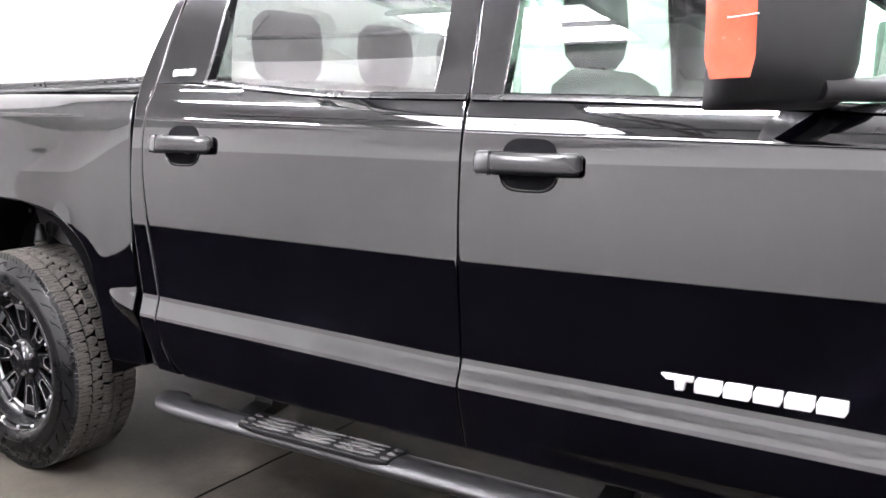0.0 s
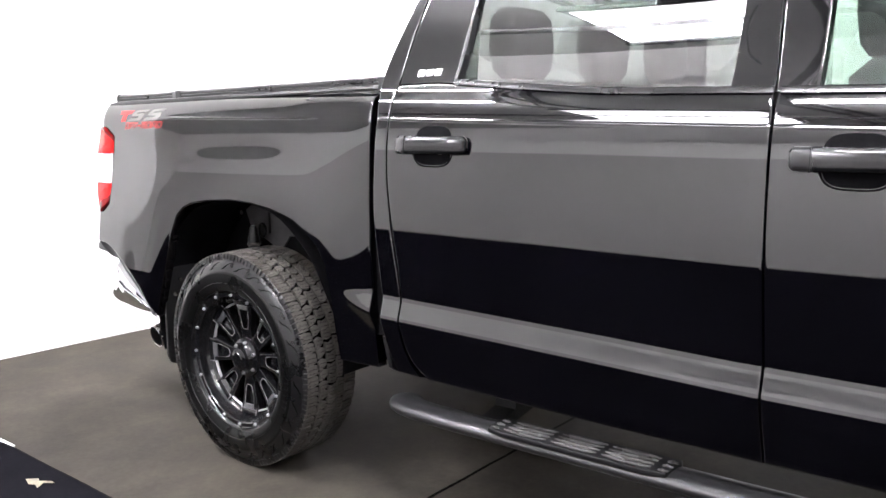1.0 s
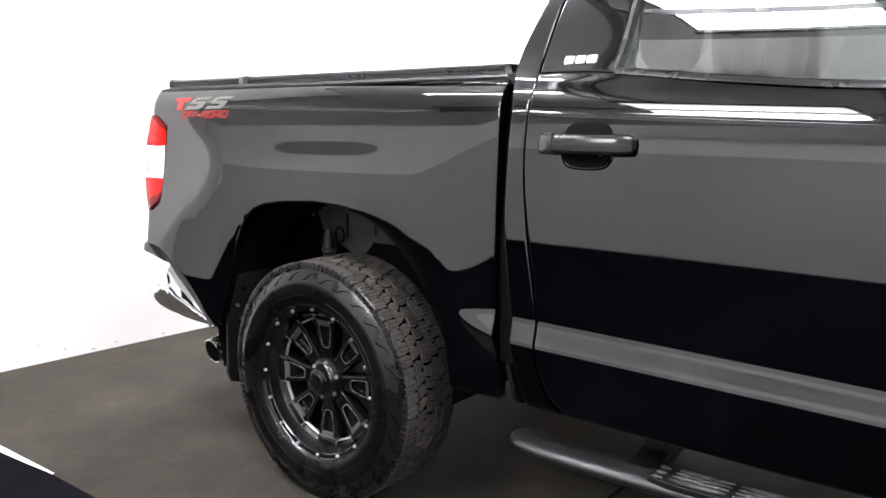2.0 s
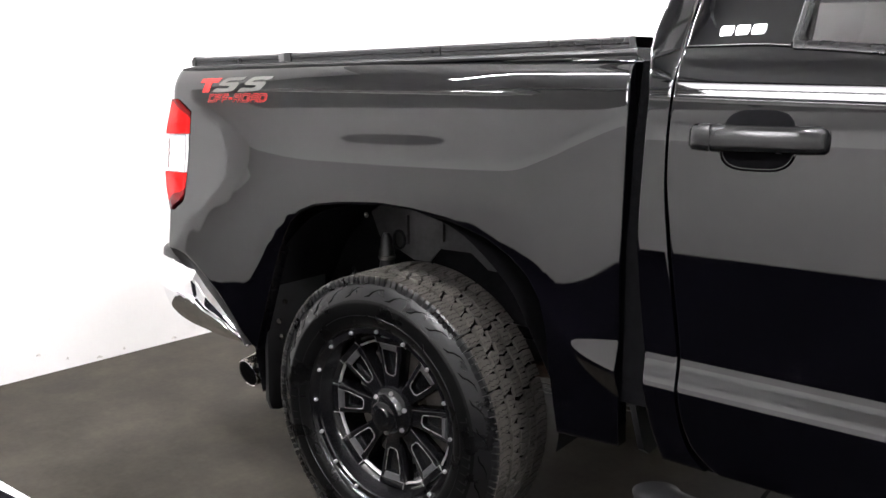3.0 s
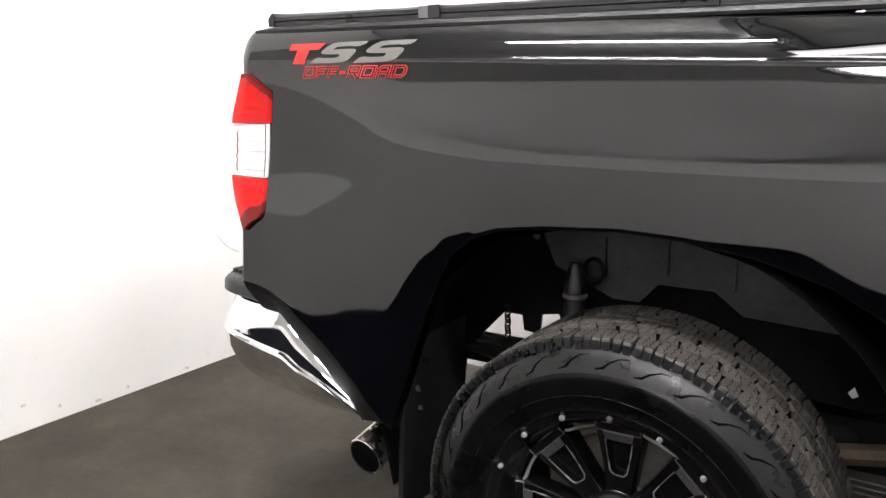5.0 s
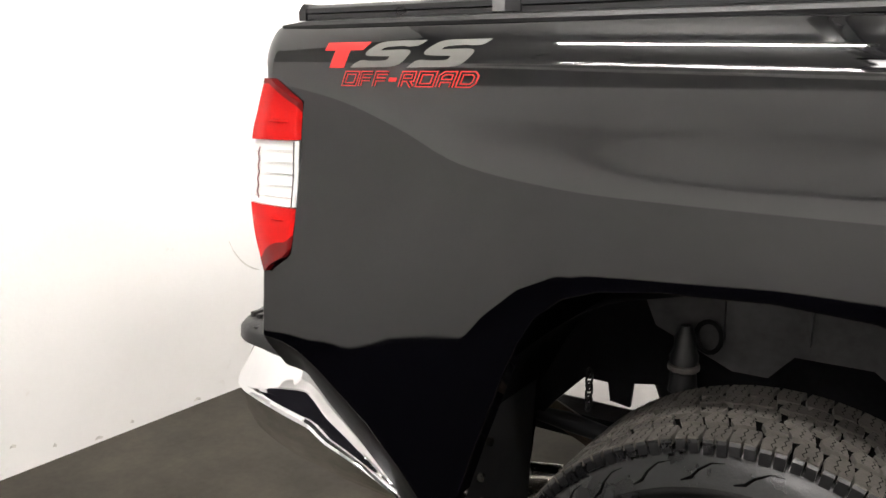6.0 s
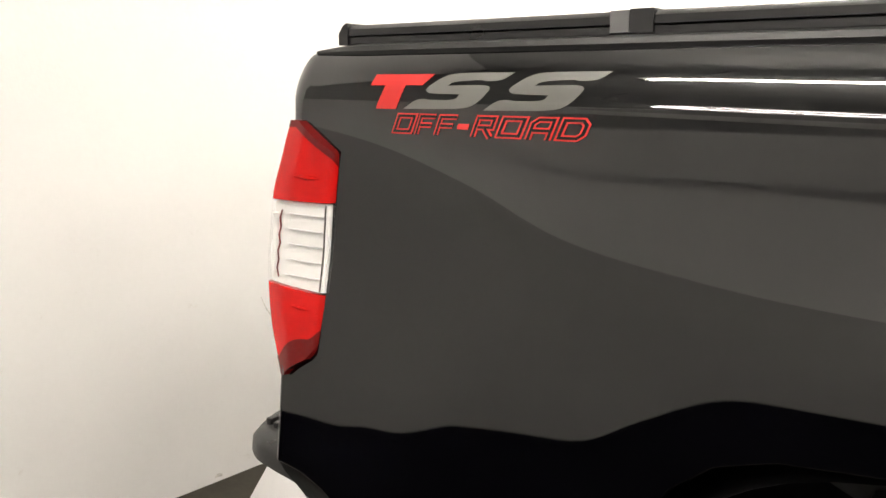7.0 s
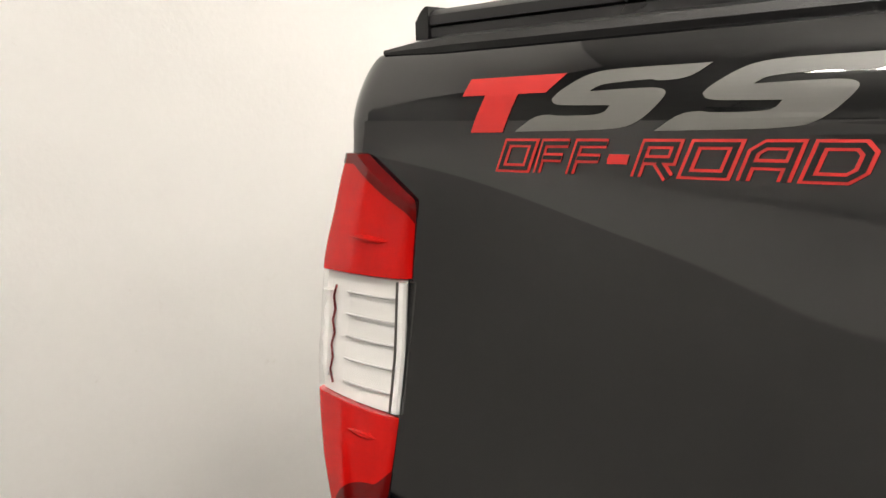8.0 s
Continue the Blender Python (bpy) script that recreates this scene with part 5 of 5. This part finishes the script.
# ---- wheel wells, chassis, exhaust, mud flaps ----
def liner(cx, y0, y1, r, a0, a1):
    rows = []
    for y in np.linspace(y0, y1, 6):
        rows.append([(cx + (r + 0.01 * math.sin(9 * a) ) * math.cos(a) * 1.06, y, 0.46 + (r + 0.006 * math.sin(13 * a)) * math.sin(a) * 1.08) for a in np.linspace(a0, a1, 50)])
    return Shape().grid(np.array(rows), flip=True)


WELL_FOOT = [(-0.53, 0.47), (-0.515, 0.60), (-0.47, 0.655), (-0.405, 0.722), (-0.355, 0.722), (-0.35, 0.685), (-0.31, 0.68), (-0.305, 0.73), (-0.24, 0.742), (-0.22, 0.70), (-0.19, 0.735), (-0.18, 0.66), (0.20, 0.65), (0.40, 0.635)]
LINER_PANEL = [(0.555 * math.cos(a), 0.46 + 0.565 * math.sin(a)) for a in np.linspace(radians(42), radians(122), 24)] + [(-0.26, 0.86), (-0.12, 0.80), (-0.06, 0.80), (-0.02, 0.845), (0.10, 0.845), (0.16, 0.80), (0.36, 0.79)]
both("liner_panel", Shape().prism(LINER_PANEL, 0.318, 0.328, lambda u, v, w: (u, w, v)), LINER, truck, "dull grey inner arch liner")
for x, z in ((-0.14, 0.88), (0.0, 0.90), (0.14, 0.88)):
    both("liner_rib", Shape().prism([(x - 0.004, z - 0.03), (x + 0.004, z - 0.03), (x + 0.004, z + 0.06), (x - 0.004, z + 0.06)], 0.306, 0.319, lambda u, v, w: (u, w, v)), LINER, truck)
part("spring_end", Shape().tube([(-0.52, 0.345, 0.618), (-0.44, 0.345, 0.615), (-0.30, 0.345, 0.600)], [0.014, 0.02, 0.016], 10), CHASSIS, truck)
part("arch_bolt", Shape().lathe([(0.0, -0.004), (0.008, -0.003), (0.01, 0.0)], 12, (-0.30, 0.30, 0.93)), GREYSTEEL, truck)
for cx in (0.0, 3.70):
    both("wheel_liner", liner(cx, 0.036, 0.34, 0.524, radians(-2), radians(190)), FELT)
    both("inner_well", Shape().prism([(0.565 * math.cos(a), 0.46 + 0.575 * math.sin(a)) for a in np.linspace(radians(22), radians(176), 34)] + WELL_FOOT, 0.335, 0.345, lambda u, v, w, cx=cx: (cx + u, w, v)), FELT)
WELL_BACK = [(0.563 * math.cos(a), 0.46 + 0.573 * math.sin(a)) for a in np.linspace(radians(175), radians(122), 20)] + [(-0.28, 1.02), (-0.74, 1.02), (-0.74, 0.55), (-0.60, 0.50)]
both("well_back_panel", Shape().prism(WELL_BACK, 0.348, 0.356, lambda u, v, w: (u, w, v)), FELT)
frame_rail = Shape().prism([(-1.0, 0.545), (-0.30, 0.545), (-0.05, 0.47), (4.4, 0.47), (4.4, 0.585), (0.3, 0.585), (-0.2, 0.60), (-1.0, 0.60)], 0.42, 0.50, lambda u, v, w: (u, w, v))
both("frame_rail", frame_rail, CHASSIS, smooth=0)
for x in (-0.95, 0.62, 1.6, 2.8, 4.2):
    part("cross_member", Shape().box((x, 0.5, 0.49), (x + 0.07, WIDE - 0.5, 0.57)), CHASSIS, truck, smooth=0)
part("axle", Shape().tube([(0, 0.2, HUB), (0, 0.85, HUB), (0, 0.92, HUB), (0, 1.07, HUB), (0, 1.14, HUB), (0, WIDE - 0.2, HUB)], [0.045, 0.045, 0.12, 0.12, 0.045, 0.045], 20), CHASSIS, truck)
both("leaf_spring", Shape().tube([(-0.72, 0.385, 0.622), (-0.5, 0.385, 0.614), (-0.3, 0.385, 0.53), (0, 0.385, 0.43), (0.3, 0.385, 0.505), (0.5, 0.385, 0.545), (0.72, 0.385, 0.55)], 0.024, 8), RUST, truck, "rusty leaf spring")
both("shock_absorber", Shape().tube([(-0.12, 0.36, 0.40), (-0.17, 0.37, 0.55), (-0.17, 0.37, 0.56), (-0.25, 0.39, 0.74), (-0.25, 0.39, 0.75), (-0.26, 0.39, 0.79)], [0.022, 0.022, 0.035, 0.035, 0.02, 0.02], 14), CHASSIS)
both("bump_stop", Shape().tube([(-0.19, 0.27, 0.885), (-0.19, 0.27, 0.865), (-0.19, 0.27, 0.845), (-0.19, 0.27, 0.83), (-0.19, 0.27, 0.815), (-0.19, 0.27, 0.80), (-0.19, 0.27, 0.765)], [0.010, 0.018, 0.019, 0.025, 0.024, 0.022, 0.026], 16), PLASTIC)
both("bump_stop_ring", Shape().tube([(-0.19, 0.27, 0.802), (-0.19, 0.27, 0.806), (-0.19, 0.27, 0.814), (-0.19, 0.27, 0.818)], [0.022, 0.0275, 0.0275, 0.022], 20), GREYSTEEL)
both("bump_stop_bracket", Shape().tube([(-0.155 + 0.022 * math.cos(a), 0.29, 0.865 + 0.028 * math.sin(a)) for a in np.linspace(0, 2 * math.pi, 17)], 0.005, 6, caps=False), CHASSIS)
for k in range(3):
    part("brake_line", Shape().tube([(0.28, 0.412, 0.455 - 0.014 * k), (0.44, 0.412, 0.452 - 0.014 * k), (0.62, 0.412, 0.462 - 0.014 * k)], 0.002, 6), GREYSTEEL, truck)
part("liner_clip", Shape().prism([(-0.008, 0.0), (0.002, 0.012), (0.010, -0.004), (0.0, -0.010)], 0.328, 0.335, lambda u, v, w: (0.372 + u, w, 0.672 + v)), ENAMEL, truck, "white plastic clip")
chain = Shape()
for k in range(6):
    chain.tube([(-0.392 + 0.006 * math.cos(a), 0.33 + (0.006 * math.sin(a) if k % 2 else 0), 0.735 - 0.0135 * k + (0.010 * math.sin(a))) for a in np.linspace(0, 2 * math.pi, 9)], 0.0025, 5, caps=False)
part("chain", chain, CHASSIS, truck)

pipe_dir = Vector((-0.08, -0.97, -0.22)).normalized()
tip = Vector((-0.638, 0.062, 0.398))
pipe = [tip - pipe_dir * d for d in (0.0, 0.02, 0.12, 0.22)] + [Vector((-0.56, 0.345, 0.455)), Vector((-0.47, 0.385, 0.455))]
part("exhaust_pipe", Shape().tube(pipe, [0.049, 0.049, 0.049, 0.047, 0.038, 0.034], 24, caps=False), STEEL, truck, "polished steel exhaust tail pipe")
# a near-black plug paints the shade inside the pipe mouth
part("pipe_bore_shade", Shape().tube([tip + pipe_dir * 0.002, tip - pipe_dir * 0.10], [0.0435, 0.0435], 24), RECESS_SHADE, truck)
part("pipe_lip", Shape().tube([tip + Vector((0, 0, 0)) + 0.0465 * (Vector((0, 0, 1)).cross(pipe_dir).normalized() * math.cos(a) + pipe_dir.cross(Vector((0, 0, 1)).cross(pipe_dir).normalized()) * math.sin(a)) for a in np.linspace(0, 2 * math.pi, 33)], 0.0028, 6, caps=False), CHROME, truck)
part("rear_pipe", Shape().tube([(-0.48, 0.38, 0.455), (-0.2, 0.36, 0.50), (0.0, 0.36, 0.58), (0.2, 0.38, 0.56), (0.8, 0.62, 0.48), (2.4, 0.62, 0.46)], 0.032, 12), CHASSIS, truck)
flap = [(0.035, 0.72), (0.035, 0.34), (0.05, 0.305), (0.08, 0.295), (0.24, 0.295), (0.27, 0.31), (0.29, 0.36), (0.29, 0.72)]
both("mud_flap", Shape().prism(flap, -0.512, -0.500, lambda u, v, w: (w + 0.06 * (v - 0.5), u, v)), PLASTIC)
for y, z in ((0.075, 0.60), (0.085, 0.545), (0.10, 0.66)):
    part("flap_bolt", Shape().tube([(-0.494 + 0.06 * (z - 0.5), y, z), (-0.486 + 0.06 * (z - 0.5), y, z)], 0.008, 8), STEEL, truck)
flap2 = [(0.05, 0.60), (0.05, 0.50), (0.07, 0.485), (0.22, 0.485), (0.22, 0.60)]
part("sill_end_flap", Shape().prism(flap2, 0.735, 0.75, lambda u, v, w: (w + 0.25 * (0.60 - v), u, v)), CHASSIS, truck, "small black flap behind the cab")
both("gap_seal", Shape().prism([(0.60, 0.06), (0.95, 0.06), (1.2, 0.09), (1.375, 0.13), (1.375, 0.17), (0.60, 0.17)], 0.71, 0.79, lambda u, v, w: (w, v, u)), FELT)
part("cab_floor", Shape().box((0.82, 0.13, 0.47), (3.1, WIDE - 0.13, 0.52)), CHASSIS, truck, smooth=0)
part("cab_back_wall", Shape().box((0.80, 0.13, 0.5), (0.83, WIDE - 0.13, 1.38)), PAINT, truck, smooth=0)


# ---- running board ----
def running_board():
    root = new("running_board")
    root.parent = truck
    path = [(0.785, 0.105), (0.795, 0.088), (0.820, 0.070), (0.87, 0.056), (0.96, 0.048), (1.2, 0.045), (2.9, 0.045), (3.03, 0.055), (3.08, 0.09), (3.10, 0.14)]
    grow = np.array(path)
    steps = np.linspace(0, len(path) - 1, 60)
    path = list(zip(hermite(steps, np.arange(len(path)), grow[:, 0]), hermite(steps, np.arange(len(path)), grow[:, 1])))
    rows = []
    for i, (x, y) in enumerate(path):
        a, b = path[max(i - 1, 0)], path[min(i + 1, len(path) - 1)]
        d = Vector((b[0] - a[0], b[1] - a[1], 0)).normalized()
        n = Vector((d.y, -d.x, 0))
        ring = []
        for q in np.linspace(0, 2 * math.pi, 22, endpoint=False):
            ring.append(tuple(Vector((x, y, 0.379)) + n * 0.056 * math.cos(q) + Vector((0, 0, 0.026 * math.sin(q)))))
        rows.append(ring)
    k = Shape().grid(np.array(rows), loop_v=True)
    k.f += [tuple(range(22)), tuple(len(rows) * 22 - 22 + i for i in range(22))[::-1]]
    part("step_tube", k, BOARD, root, "satin black oval step tube", smooth=50)
    pad = Shape()
    outline = [(1.19, 0.0), (1.25, -0.012), (1.68, -0.012), (1.74, 0.0), (1.75, 0.07), (1.74, 0.10), (1.2, 0.10), (1.18, 0.07)]
    pad.prism(outline, 0.393, 0.408, lambda u, v, w: (u, v, w))
    part("step_pad", pad, CHASSIS, root, "black ridged rubber step pad", bevel=0.004)
    for grp in range(3):
        x0 = 1.245 + 0.155 * grp
        for j in range(4):
            y = 0.002 + 0.022 * j
            s = Shape().tube([(x0, y + 0.008, 0.409), (x0 + 0.03, y + 0.002, 0.411), (x0 + 0.075, y, 0.411), (x0 + 0.11, y + 0.002, 0.411), (x0 + 0.138, y + 0.009, 0.409)], [0.0025, 0.0055, 0.006, 0.0055, 0.0025], 8)
            part("ridge", s, RIDGE, root)
    for x0 in (1.20, 1.715):
        for j in range(3):
            part("ridge", Shape().tube([(x0, 0.006 + 0.03 * j, 0.409), (x0 + 0.012, 0.004 + 0.03 * j, 0.411), (x0 + 0.026, 0.008 + 0.03 * j, 0.409)], [0.003, 0.006, 0.003], 8), RIDGE, root)
    for x0 in (1.11, 2.28):
        part("bracket", Shape().prism([(0.06, 0.365), (0.30, 0.40), (0.30, 0.52), (0.17, 0.52), (0.15, 0.415), (0.06, 0.395)], x0, x0 + 0.075, lambda u, v, w: (w, u, v)), CHASSIS, root, smooth=0)
        part("bracket_edge", Shape().box((x0 + 0.005, 0.135, 0.397), (x0 + 0.07, 0.165, 0.405)), MILLED, root, smooth=0)
    return root


board = running_board()
far = new("running_board")
far.parent = truck
far_tube = [o for o in board.children if o.name.startswith("step_tube")][0].data.copy()
far_tube.transform(Matrix.Translation((0, WIDE, 0)) @ Matrix.Diagonal((1, -1, 1, 1)))
far_tube.flip_normals()
part("step_tube", far_tube, SATIN, far)


# ---- door mirror ----
mirror = new("door_mirror")
mirror.parent = truck


def mirror_point(u, v, w):
    """u: from the outer edge inwards, v: up, w: forwards."""
    a = Vector((0.155, 0.225, 0)).normalized()
    f = Vector((a.y, -a.x, 0))
    return tuple(Vector((2.568, -0.185, 1.288)) + a * u + f * w + Vector((0, 0, v)))


rows = []
for v, u0, u1, d in ((0.0, 0.015, 0.27, 0.03), (0.006, 0.004, 0.285, 0.06), (0.022, 0.0, 0.29, 0.085), (0.08, 0.0, 0.292, 0.11), (0.2, 0.004, 0.292, 0.12), (0.30, 0.012, 0.285, 0.11), (0.335, 0.03, 0.27, 0.08), (0.345, 0.05, 0.25, 0.04)):
    ring = []
    for q in np.linspace(0, 2 * math.pi, 24, endpoint=False):
        c, s = math.cos(q), math.sin(q)
        ring.append(mirror_point((u0 + u1) / 2 - (u1 - u0) / 2 * math.copysign(abs(c) ** 0.5, c), v, -0.02 + d * (0.5 + 0.5 * math.copysign(abs(s) ** 0.6, s))))
    rows.append(ring)
hs = Shape().grid(np.array(rows), loop_v=True, flip=True)
hs.f += [tuple(range(24)), tuple(len(rows) * 24 - 24 + i for i in range(24))[::-1]]
part("mirror_housing", hs, PLASTIC, mirror, "grained black mirror housing", smooth=50)
rows = []
for v in np.linspace(0.052, 0.31, 9):
    top = (v - 0.052) / 0.258
    w = 0.052 + 0.012 * math.sin(math.pi * top)
    cut = 0.016 * max(0.0, 1 - top * 12)
    rows.append([mirror_point(-0.004 + 0.0, v, 0.012 + cut), mirror_point(-0.006, v, 0.045), mirror_point(0.010, v, 0.085), mirror_point(0.016, v, 0.094), mirror_point(0.024 - cut * 0.6, v, 0.1), mirror_point(0.026 - cut * 0.6, v, 0.095)])
part("marker_lens", Shape().grid(np.array(rows), flip=True), AMBER, mirror, "orange marker lens")
part("marker_seam", Shape().tube([mirror_point(0.0, 0.148, 0.06), mirror_point(0.012, 0.149, 0.088), mirror_point(0.018, 0.15, 0.098), mirror_point(0.025, 0.151, 0.103)], 0.0012, 5), MILLED, mirror)
part("mirror_arm", Shape().tube([mirror_point(0.2, 0.035, 0.06), mirror_point(0.33, 0.035, 0.06), (2.86, 0.12, 1.33)], [0.022, 0.022, 0.03], 12), PLASTIC, mirror)
part("mirror_glass", Shape().box((0.02, 0.03, 0.0), (0.27, 0.31, 0.004), Matrix([[0.567, 0, -0.823, 2.570], [0.823, 0, 0.567, -0.175], [0, 1, 0, 1.315], [0, 0, 0, 1]])), MIRROR, mirror, smooth=0)
far_mirror = new("door_mirror")
far_mirror.parent = truck
part("mirror_housing", hs.mirrored(), PLASTIC, far_mirror, smooth=50)


# ---- roof, windscreen, bonnet and front end ----
rows = []
for x, z, inset in ((0.90, 1.855, 0.0), (0.94, 1.885, 0.0), (1.1, 1.905, 0), (1.5, 1.925, 0), (2.0, 1.925, 0), (2.3, 1.90, 0.0), (2.42, 1.875, 0.0)):
    rows.append([(x, 0.27 + (WIDE - 0.54) * k / 12, z + 0.035 * math.sin(math.pi * k / 12) ** 0.6 - (0.02 if k in (0, 12) else 0)) for k in range(13)])
part("roof", Shape().grid(np.array(rows)), PAINT, truck, smooth=60)
both("roof_rail_panel", Shape().grid(np.array([[(x, float(skin(x, float(head(x)) + 0.045)) - 0.001, float(head(x)) + 0.043), (x, 0.275, float(np.interp(x, (0.9, 1.1, 1.5, 2.0, 2.42), (1.835, 1.885, 1.905, 1.905, 1.855))))] for x in np.linspace(0.92, 2.42, 30)]), flip=True), PAINT)
for nm, pts, mat in (("windscreen", [(2.42, 0.29, 1.868), (3.12, 0.14, 1.30)], GLASS_FRONT), ("rear_window", [(0.905, 0.30, 1.84), (0.80, 0.20, 1.39)], GLASS)):
    (xa, ya, za), (xb, yb, zb) = pts
    rows = [[(xa + (xb - xa) * t + 0.08 * math.sin(math.pi * k / 10) * (1 if nm == "windscreen" else -0.3), ya + (yb - ya) * t + (WIDE - 2 * (ya + (yb - ya) * t)) * k / 10, za + (zb - za) * t) for k in range(11)] for t in np.linspace(0, 1, 8)]
    ob = part(nm, Shape().grid(np.array(rows), flip=nm == "rear_window"), mat, truck, smooth=60)
    ob.visible_shadow = False
both("windscreen_pillar", Shape().tube([(2.40, 0.285, 1.86), (2.75, 0.215, 1.60), (3.12, 0.12, 1.30)], 0.035, 8), PAINT)
front_arch = line([(3.05, 0.50), (3.16, 0.50), (3.19, 0.72), (3.25, 0.88), (3.36, 0.98), (3.55, 1.03), (3.70, 1.04), (3.9, 1.02), (4.06, 0.95), (4.16, 0.84), (4.22, 0.68), (4.26, 0.60), (4.6, 0.62)])
fender_top = line([(3.0, 1.24), (4.6, 1.14)])
both("front_fender", panel(lambda z: 3.06 + 0 * np.asarray(z), lambda z: 4.50 + 0 * np.asarray(z), [front_arch, lambda x: 0.5 * (front_arch(x) + fender_top(x)), fender_top], (10, 10), nx=80, fn=lambda x, z: -0.02 + 0.25 * np.maximum(np.asarray(z, float) - 1.0, 0) ** 1.5 + 0.9 * np.maximum(np.asarray(x, float) - 4.2, 0) ** 2), PAINT)
rows = []
for x, z in ((3.05, 1.27), (3.3, 1.30), (3.8, 1.29), (4.3, 1.25), (4.55, 1.18), (4.60, 1.10)):
    rows.append([(x, 0.05 + (WIDE - 0.1) * k / 14, z - 0.06 + 0.075 * math.sin(math.pi * k / 14) ** 0.5) for k in range(15)])
part("bonnet", Shape().grid(np.array(rows)), PAINT, truck, smooth=60)
part("grille", Shape().box((4.52, 0.40, 0.80), (4.64, WIDE - 0.40, 1.13)), SATIN, truck, smooth=0, bevel=0.03)
both("headlamp", Shape().box((4.45, 0.14, 0.90), (4.60, 0.40, 1.10)), SILVER, smooth=0)
part("front_bumper", Shape().box((4.42, 0.03, 0.48), (4.70, WIDE - 0.03, 0.78)), CHROME, truck, smooth=0, bevel=0.05)


# ---- seats ----
def seat(x, y, wide, headrests):
    root = new("seat")
    root.parent = truck
    rows = []
    for z, d, w in ((0.62, 0.10, 0.9), (0.80, 0.13, 1.0), (1.05, 0.13, 1.0), (1.25, 0.11, 0.95), (1.36, 0.09, 0.8), (1.40, 0.04, 0.6)):
        ring = []
        for q in np.linspace(0, 2 * math.pi, 20, endpoint=False):
            c, s = math.cos(q), math.sin(q)
            ring.append((x - (z - 0.6) * 0.22 + d * math.copysign(abs(c) ** 0.6, c), y + wide / 2 * w * math.copysign(abs(s) ** 0.5, s), z))
        rows.append(ring)
    b = Shape().grid(np.array(rows), loop_v=True, flip=True)
    b.f.append(tuple(len(rows) * 20 - 20 + i for i in range(20)))
    part("backrest", b, FABRIC, root, smooth=60)
    part("cushion", Shape().box((x, y - wide / 2, 0.55), (x + 0.5, y + wide / 2, 0.72)), FABRIC, root, smooth=0, bevel=0.05)
    for hy in headrests:
        rows = []
        for z, d, w in ((1.41, 0.03, 0.10), (1.44, 0.05, 0.13), (1.52, 0.06, 0.14), (1.60, 0.055, 0.13), (1.63, 0.03, 0.10)):
            rows.append([(x - 0.20 + d * math.copysign(abs(math.cos(q)) ** 0.6, math.cos(q)), hy + w * math.copysign(abs(math.sin(q)) ** 0.6, math.sin(q)), z) for q in np.linspace(0, 2 * math.pi, 18, endpoint=False)])
        h = Shape().grid(np.array(rows), loop_v=True, flip=True)
        h.f.append(tuple(len(rows) * 18 - 18 + i for i in range(18)))
        part("headrest", h, FABRIC, root, smooth=60)
        for dy in (-0.05, 0.05):
            part("headrest_post", Shape().tube([(x - 0.195, hy + dy, 1.36), (x - 0.2, hy + dy, 1.44)], 0.006, 6), CHROME, root)


seat(1.22, WIDE / 2, 1.50, (0.46, WIDE / 2, WIDE - 0.46))
seat(2.28, 0.52, 0.56, (0.52,))
seat(2.28, WIDE - 0.52, 0.56, (WIDE - 0.52,))
part("dashboard", Shape().box((2.95, 0.16, 0.85), (3.25, WIDE - 0.16, 1.22)), PLASTIC, truck, smooth=0, bevel=0.04)
